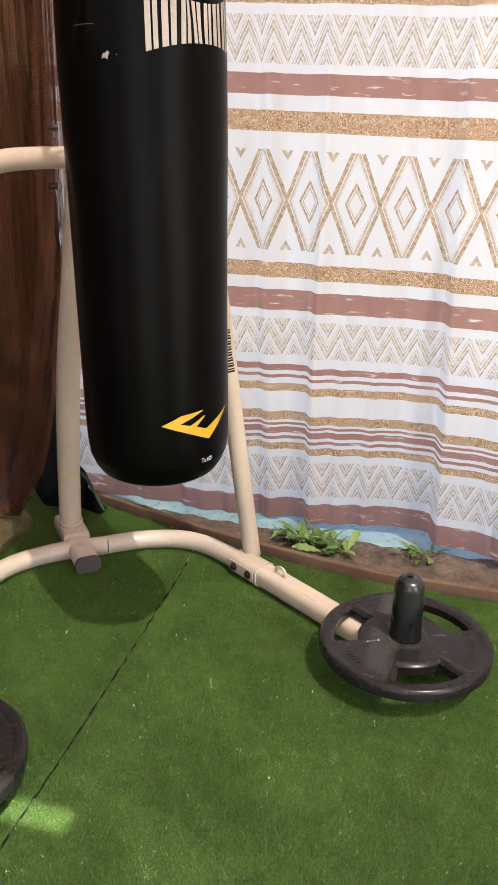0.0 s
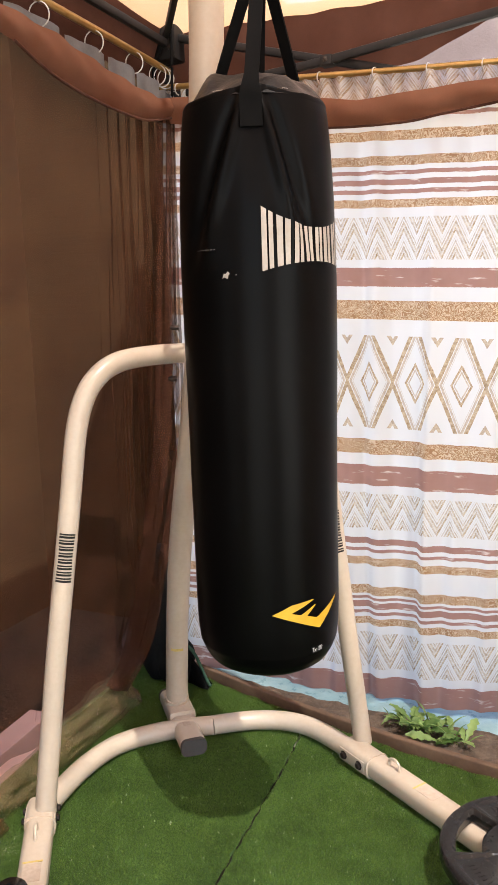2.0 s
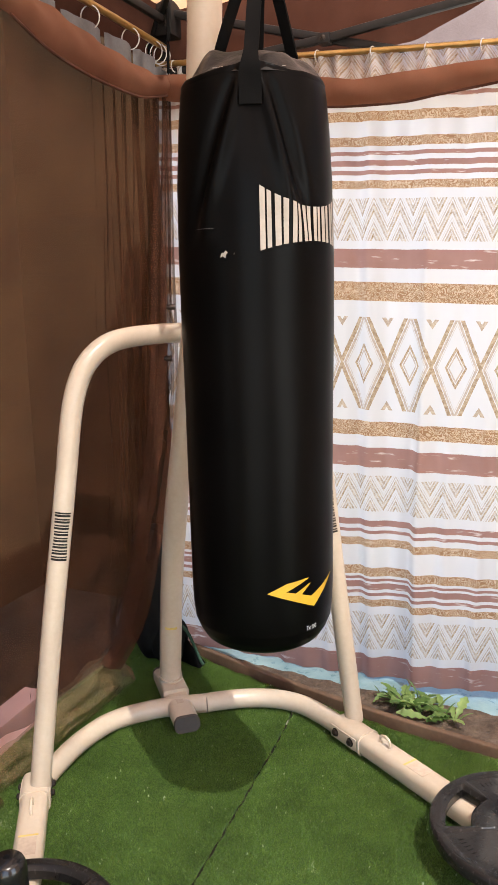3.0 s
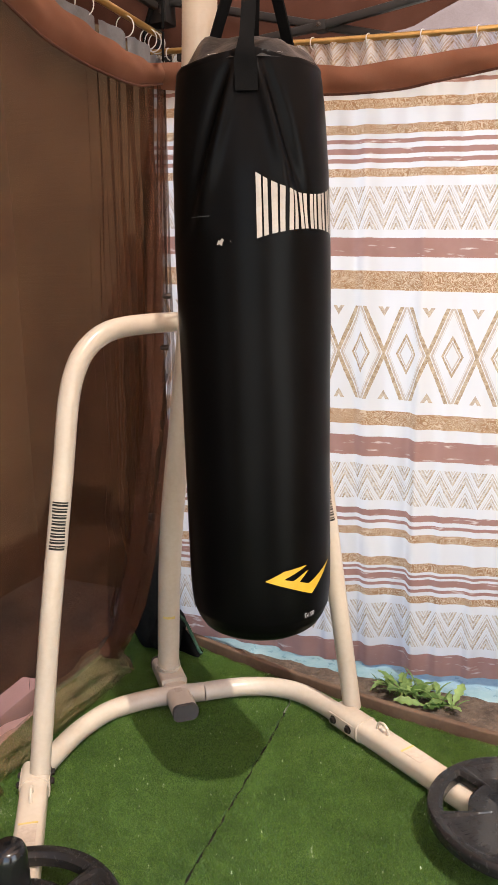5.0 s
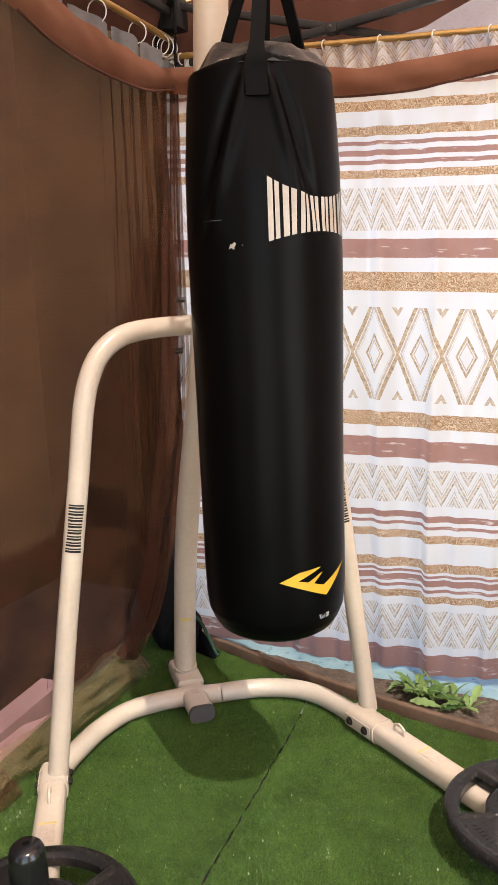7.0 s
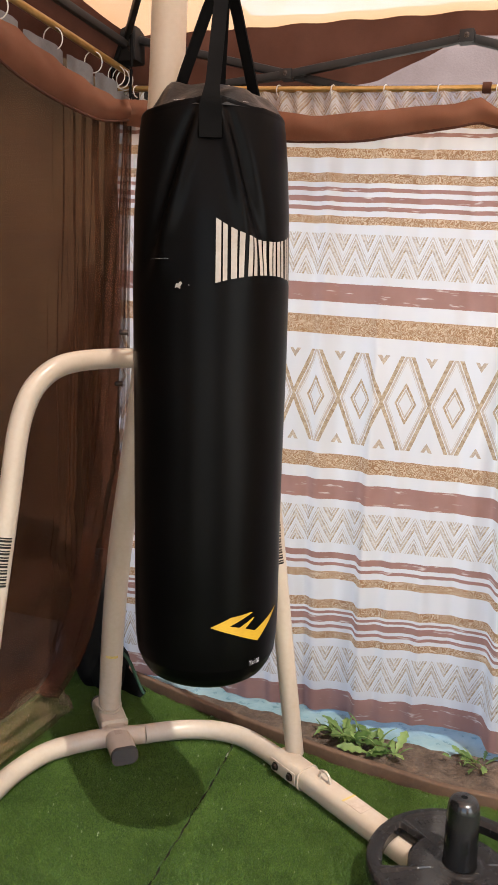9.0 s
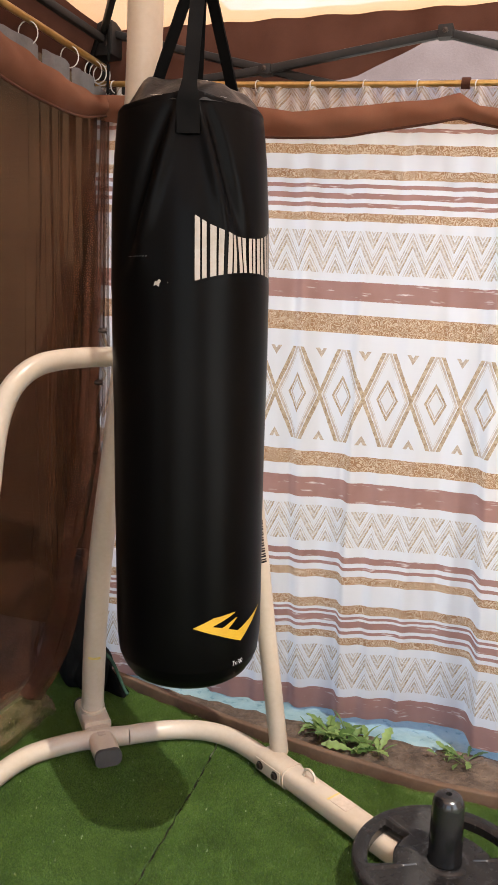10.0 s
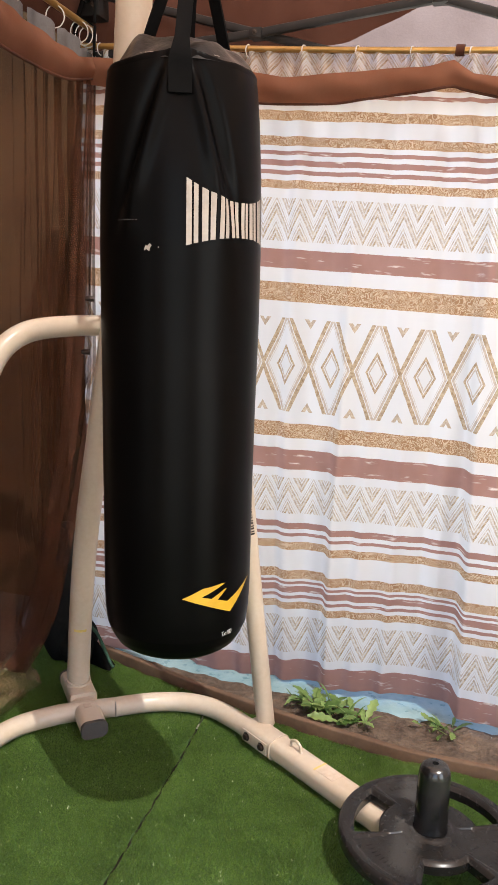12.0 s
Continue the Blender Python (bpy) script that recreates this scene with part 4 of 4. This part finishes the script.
part("top_cover", grid(96, 18, cover), M_VINYL_TOP, bag, "domed grey-black vinyl top cover", local=True, angle=80)
for th0, th1 in ((-33, -22), (24, 29)):
    bm = bmesh.new()
    prev = None
    for k in range(9):
        p = bag_point(th0 + (th1 - th0) * k / 8, Z1 - 0.002, -0.004)
        pair = (bm.verts.new(p + Vector((0, 0, 0.001))), bm.verts.new(p + Vector((0, 0.003, 0.0022))))
        if prev:
            bm.faces.new((prev[0], pair[0], pair[1], prev[1]))
        prev = pair
    part("filling_edge", bm, M_WHITEPRINT, bag, "sliver of white lining under the hem", local=True)

APEX = Vector((0.016, 0.0, 2.12 - Z0))
for s in STRAPS:
    a = radians(s)
    out = Vector((math.sin(a), -math.cos(a), 0))
    side = Vector((math.cos(a), math.sin(a), 0))
    zs = [1.738, 1.76, 1.785, 1.812]
    line = [bag_point(s, z, 0.007 + 0.004 * i) for i, z in enumerate(zs)] + [out * 0.140 + Vector((0, 0, 1.86 - Z0)), out * 0.105 + Vector((0.004, 0, 1.93 - Z0)), out * 0.052 + Vector((0.010, 0, 2.03 - Z0)), out * 0.009 + APEX, out * 0.007 + Vector((0.012, 0, 2.315 - Z0))]
    line = glide(line, 5)
    bm = bmesh.new()
    rings = []
    for i, p in enumerate(line):
        w = 0.0225 - 0.008 * min(1.0, max(0.0, (i - 12) / 6))
        way = (line[min(i + 1, len(line) - 1)] - line[max(i - 1, 0)]).normalized()
        nrm = side.cross(way)
        rings.append([bm.verts.new(p + side * (w * x) + nrm * (0.0022 * y)) for x, y in ((-1, -1), (1, -1), (1, 1), (-1, 1))])
    for r, q in zip(rings, rings[1:]):
        for k in range(4):
            bm.faces.new((r[k], r[(k + 1) % 4], q[(k + 1) % 4], q[k]))
    bm.faces.new(rings[0][::-1])
    bm.faces.new(rings[-1])
    bmesh.ops.recalc_face_normals(bm, faces=bm.faces)
    part("strap", bm, M_WEB, bag, "black webbing strap", local=True)


def wrap(name, outline, material, label, lift=0.0012, fine=1.6):
    """A flat print given in (degrees, height) laid onto the bag."""
    bm = bmesh.new()
    f = bm.faces.new([bm.verts.new((th * 0.003, z, 0)) for th, z in outline])
    bm.normal_update()
    bmesh.ops.triangulate(bm, faces=[f])
    for axis in (0, 1):
        lo = min(v.co[axis] for v in bm.verts)
        hi = max(v.co[axis] for v in bm.verts)
        step = fine * 0.003 if axis == 0 else 0.012
        n = max(1, int((hi - lo) / step))
        for k in range(1, n + 1):
            co = [0, 0, 0]
            co[axis] = lo + (hi - lo) * k / (n + 1)
            no = [0, 0, 0]
            no[axis] = 1
            bmesh.ops.bisect_plane(bm, geom=bm.verts[:] + bm.edges[:] + bm.faces[:], plane_co=co, plane_no=no)
    for v in bm.verts:
        v.co = bag_point(v.co.x / 0.003, v.co.y, lift)
    bmesh.ops.recalc_face_normals(bm, faces=bm.faces)
    return part(name, bm, material, bag, label, local=True, angle=80)


# the lettering on the bag as plain upright bars, taller at both ends
def arch(th):
    k = (th - 46) / 43.0
    return 1.462 + 0.020 * (1 - k * k) - 0.006, 1.545 + 0.040 * k * k


LETTERS = ((3.2, 12.6), (13.6, 24.6), (25.8, 34.4), (35.6, 44.0), (45.2, 52.6), (53.4, 64.0), (65.2, 75.6), (76.6, 87.5))
for a, b in LETTERS:
    w = b - a
    for p, q in ((a, a + 0.38 * w), (a + 0.52 * w, a + 0.84 * w)):
        lo0, hi0 = arch(p)
        lo1, hi1 = arch(q)
        wrap("print_bar", [(p, lo0), (q, lo1), (q, hi1), (p, hi0)], M_PRINT, "cream printed bar")

# yellow emblem
wrap("emblem", [(3.2, 0.720), (21, 0.700), (43.5, 0.672), (70.0, 0.733), (40.3, 0.699), (31.0, 0.709), (39.8, 0.7305), (38.0, 0.7305),
                (25.8, 0.714), (17.8, 0.7205), (38.2, 0.7435), (35.0, 0.7445), (18.6, 0.740)], M_YELLOW, "plain yellow printed emblem")
# scuffs and the bright nick
wrap("nick", [(-24.6, 1.444), (-22.8, 1.447), (-20.6, 1.443), (-20.2, 1.450), (-19.0, 1.4545), (-20.6, 1.4585), (-22.0, 1.4535), (-23.4, 1.4545)], M_PRINT, "pale nick in the vinyl", 0.0006)
wrap("nick", [(-15.0, 1.450), (-14.2, 1.4505), (-14.5, 1.4535)], M_PRINT, "pale nick in the vinyl", 0.0006)
for k in range(9):
    th = -47.5 + 2.1 * k
    wrap("stitch", [(th, 1.5025), (th + 1.3, 1.5030), (th + 1.3, 1.5040), (th, 1.5035)], M_GREYTAB, "worn stitch", 0.0006)

# size mark
cu = bpy.data.curves.new("size_mark", "FONT")
cu.body, cu.size, cu.align_x = "Tx:100", 0.016, "CENTER"
tmp = bpy.data.objects.new("size_mark", cu)
scene.collection.objects.link(tmp)
me = bpy.data.meshes.new_from_object(tmp.evaluated_get(bpy.context.evaluated_depsgraph_get()))
bpy.data.objects.remove(tmp)
bm = bmesh.new()
bm.from_mesh(me)
bpy.data.meshes.remove(me)
for v in bm.verts:
    v.co = bag_point(42.0 + math.degrees(v.co.x * 0.72 / 0.166), 0.616 + v.co.y, 0.001)
part("size_mark", bm, M_WHITEPRINT, bag, "small white size mark", local=True, smooth=False)


# ---- weight plates ----
def weight_plate():
    """A moulded grip plate: sunk sectors, three hand openings with sloping lips, a hub and a rounded rim."""
    radii = [0.0415, 0.048, 0.053, 0.056, 0.066, 0.070, 0.074, 0.086, 0.100, 0.108, 0.113, 0.118, 0.122,
             0.134, 0.148, 0.162, 0.176, 0.184, 0.188, 0.193, 0.197, 0.201, 0.208, 0.214, 0.218, 0.2207, 0.2225]
    n, span, r_in, r_out, low = 240, 25.5, 0.122, 0.184, 0.020

    def step(x, a, b):
        x = min(1.0, max(0.0, (x - a) / (b - a)))
        return x * x * (3 - 2 * x)

    def height(r, th):
        d = abs((th + 60) % 120 - 60)
        z = 0.050 + 0.005 * (1 - step(r, 0.050, 0.056))
        z -= 0.0032 * step(r, 0.068, 0.072) * (1 - step(r, 0.195, 0.199)) * step(d, 33.0, 34.6)
        gap = max(0.0, r_in - r, r - r_out, radians(d - span) * r)
        z -= 0.0085 * (1 - step(gap, 0.0, 0.011))
        return z - 0.009 * max(0.0, (r - 0.213) / 0.0095) ** 2

    bm = bmesh.new()
    top = [[bm.verts.new((r * math.cos(radians(360 * k / n)), r * math.sin(radians(360 * k / n)), height(r, 360 * k / n))) for k in range(n)] for r in radii]
    sole = [[bm.verts.new((v.co.x, v.co.y, low)) for v in ring] for ring in top]
    for i in range(len(radii) - 1):
        for k in range(n):
            d = abs((360 * (k + 0.5) / n + 60) % 120 - 60)
            if r_in - 1e-4 < radii[i] and radii[i + 1] < r_out + 1e-4 and d < span:
                continue
            q = (k + 1) % n
            bm.faces.new((top[i][k], top[i + 1][k], top[i + 1][q], top[i][q]))
            bm.faces.new((sole[i][k], sole[i][q], sole[i + 1][q], sole[i + 1][k]))
    up = {a: b for ra, rb in zip(top, sole) for a, b in zip(ra, rb)}
    for e in [e for e in bm.edges if e.is_boundary and e.verts[0] in up]:
        a, b = e.verts
        bm.faces.new((b, a, up[a], up[b]))
    for v in [v for v in bm.verts if not v.link_faces]:
        bm.verts.remove(v)
    bmesh.ops.recalc_face_normals(bm, faces=bm.faces)
    return bm


plate = thing("weight_plate", (*PLATES[1], 0.054), "black rubber-coated grip weight plate on a stand peg", "weight plate", "weight plates", rz=55.0)
bm = weight_plate()
disc = part("disc", bm, M_IRON, plate, local=True, angle=48)
for a0, r in ((60, 0.168), (180, 0.168), (300, 0.168)):
    for k in range(9):
        a = radians(a0 + 4.2 * (k - 4))
        b = bmesh.new()
        box(b, (-0.0020, -0.007, 0.0450), (0.0020, 0.007, 0.0480), 0, pose(0, 0, 0, 0, 0, 0) @ Matrix.Translation((r * math.cos(a), r * math.sin(a), 0)) @ Matrix.Rotation(a + math.pi / 2, 4, "Z"))
        part("raised_bar", b, M_IRON, plate, "raised moulded bar", local=True)
other = copy_thing(plate, pose(*PLATES[0], 0.054, 0, 0, 100))

# ---- corner clutter ----
sack = thing("black_sack", (-0.80, 0.22, 0.0), "slumped black sack with dark green netting in the tent corner", "sack")


def sack_fn(cx, cy, rx, ry, h, seed):
    def fn(a, b):
        th, ph = 2 * math.pi * a, math.pi * b
        r = 1 + 0.22 * noise.noise((math.cos(th) * 1.6, math.sin(th) * 1.6, b * 3 + seed))
        k = math.sin(ph) ** 0.55
        return (cx + rx * r * math.cos(th) * k, cy + ry * r * math.sin(th) * k, h * 0.5 * (1 - math.cos(ph)) * (1 + 0.1 * noise.noise((a * 4, seed, 0))))
    return fn


part("upper_body", grid(48, 24, sack_fn(-0.875, 0.30, 0.085, 0.10, 0.50, 1)), M_SACK, sack, "tall slumped black half")
part("body", grid(48, 24, sack_fn(-0.80, 0.285, 0.075, 0.06, 0.17, 5)), M_SACK, sack)


def flap(a, b):
    """A stiff dark flap sloping down from the sack to the turf."""
    x = -0.80 + 0.145 * a
    top = 0.175 - 0.170 * a ** 1.35
    return (x, 0.272 + 0.012 * math.sin(a * 5 + b * 2) + 0.02 * b, 0.003 + top * b)


part("flap", grid(24, 10, flap, 0.006), M_SACK, sack, "stiff black fabric flap")
part("netting", tube([(-0.745, 0.285, 0.150), (-0.715, 0.285, 0.120), (-0.690, 0.285, 0.070), (-0.662, 0.282, 0.018), (-0.650, 0.280, 0.008)], 0.006, 6, 8), M_GREENNET, sack, "dark green netting edge")

bm = bmesh.new()
box(bm, (-0.042, -0.22, 0.0), (0.042, 0.22, 0.105), 0.007, pose(-1.015, -0.425, -0.02, 0, 0, 4))
bmesh.ops.subdivide_edges(bm, edges=bm.edges[:], cuts=3, use_grid_fill=True)
for v in bm.verts:
    v.co += Vector((1, 1, 1)) * 0.004 * noise.noise(v.co * 18)
solo("pink_block", bm, M_PINK, "pink painted block lying outside the netting", "block")


# ---- weeds ----
def leaf_mesh(name, length, width, arch_z, lobes):
    bm = bmesh.new()
    n = 9
    rows = []
    for i in range(n + 1):
        t = i / n
        w = width * (math.sin(math.pi * min(1, t * 0.93 + 0.04)) ** 0.8) * (1 + (0.65 * (i % 2) if lobes else 0)) * (0.25 + 0.75 * t if lobes else 1)
        z = arch_z * math.sin(math.pi * 0.62 * t)
        rows.append([bm.verts.new((length * t, s * w, z + abs(s) * width * 0.25)) for s in (-1, 0, 1)])
    for r, q in zip(rows, rows[1:]):
        for k in (0, 1):
            bm.faces.new((r[k], r[k + 1], q[k + 1], q[k]))
    me = bpy.data.meshes.new(name)
    bm.to_mesh(me)
    bm.free()
    me.materials.append(M_LEAF)
    finish(me, True, 70)
    return me


LEAF_A = leaf_mesh("leaf", 0.14, 0.023, 0.034, True)
LEAF_B = leaf_mesh("leaf", 0.13, 0.005, 0.055, False)


def weed(at, count, size, label, spread=360):
    w = thing("weed", at, label, "weed", "weeds")
    for k in range(count):
        ob = new("leaf", LEAF_A if random.random() < 0.62 else LEAF_B)
        ob.parent = w
        s = size * random.uniform(0.55, 1.15)
        ob.matrix_basis = pose(random.uniform(-0.055, 0.055), random.uniform(-0.035, 0.02), 0.004, random.uniform(-25, 25), random.uniform(-22, 5), random.uniform(0, 360)) @ Matrix.Scale(s, 4)
    return w


weed((0.12, 0.262, 0.0), 26, 0.78, "leafy green weed sprouting from the soil strip")
weed((0.22, 0.25, 0.0), 22, 0.72, "leafy green weed sprouting from the soil strip")
weed((0.05, 0.285, 0.0), 12, 0.60, "leafy green weed sprouting from the soil strip")
weed((0.50, 0.30, 0.0), 22, 0.46, "small grassy green weed beside the edging")


# ---- grass blades of the turf ----
def blades(parent, x0, x1, y0, y1, count, seed, lay, keep, size=1.0, material=M_TURF, label="short green plastic grass blades"):
    rng = np.random.default_rng(seed)
    x, y = rng.uniform(x0, x1, count), rng.uniform(y0, y1, count)
    ok = keep(x, y)
    x, y = x[ok], y[ok]
    n = len(x)
    a = rng.uniform(0, 2 * np.pi, n)
    lean = rng.normal(0, 0.0016, (n, 2)) + np.array(lay)
    h = rng.uniform(0.0010, 0.0042, n) * (0.6 + 0.4 * size)
    w = rng.uniform(0.0005, 0.0011, n) * size
    v = np.zeros((n, 3, 3), np.float32)
    v[:, 0] = np.stack([x - w * np.cos(a), y - w * np.sin(a), np.full(n, -0.003)], 1)
    v[:, 1] = np.stack([x + w * np.cos(a), y + w * np.sin(a), np.full(n, -0.003)], 1)
    v[:, 2] = np.stack([x + lean[:, 0], y + lean[:, 1], h], 1)
    me = bpy.data.meshes.new("grass_blades")
    me.vertices.add(3 * n)
    me.vertices.foreach_set("co", v.ravel())
    me.loops.add(3 * n)
    me.loops.foreach_set("vertex_index", np.arange(3 * n, dtype=np.int32))
    me.polygons.add(n)
    me.polygons.foreach_set("loop_start", np.arange(0, 3 * n, 3, dtype=np.int32))
    me.update(calc_edges=True)
    me.materials.append(material)
    ob = new("grass_blades", me)
    ob.parent = parent
    return tagged(ob, label, kind="stuff")


ex, ey = np.array([p[0] for p in EDGE]), np.array([p[1] for p in EDGE])
sx, sy = np.array([p[0] for p in SEAM]), np.array([p[1] for p in SEAM])
inside = lambda x, y: y < np.interp(x, ex, ey) - 0.006 + 0.006 * np.sin(x * 43) * np.sin(x * 17)
sy_f = np.linspace(-3.4, 0.225, 400)
sx_f = np.interp(sy_f, sy, sx) + 0.0022 * np.sin(sy_f * 31) + 0.0016 * np.sin(sy_f * 83 + 1)
sx, sy = sx_f, sy_f
on_a = lambda x, y: inside(x, y) & (x < np.interp(y, sy, sx) - 0.0012 - 0.004 * np.sin(y * 41) ** 2)
on_b = lambda x, y: inside(x, y) & (x > np.interp(y, sy, sx) + 0.0012 + 0.004 * np.sin(y * 47 + 1) ** 2)
for turf, x0, x1, y1, count, seed, lay, keep in ((turf_a, -1.0, 0.0, 0.45, 640000, 3, (0.0008, -0.0016), on_a), (turf_b, -0.26, 1.15, 0.25, 780000, 4, (0.0008, -0.0010), on_b)):
    blades(turf, x0, x1, -1.35, y1, count, seed, lay, keep)
    # sparse wider blades, pale by colour, as painted glints over the turf
    blades(turf, x0, x1, -1.35, y1, count // 1100, seed + 10, lay, keep, 2.6, M_GLINT_BLADE, "larger blades coloured pale to stand in for glints")
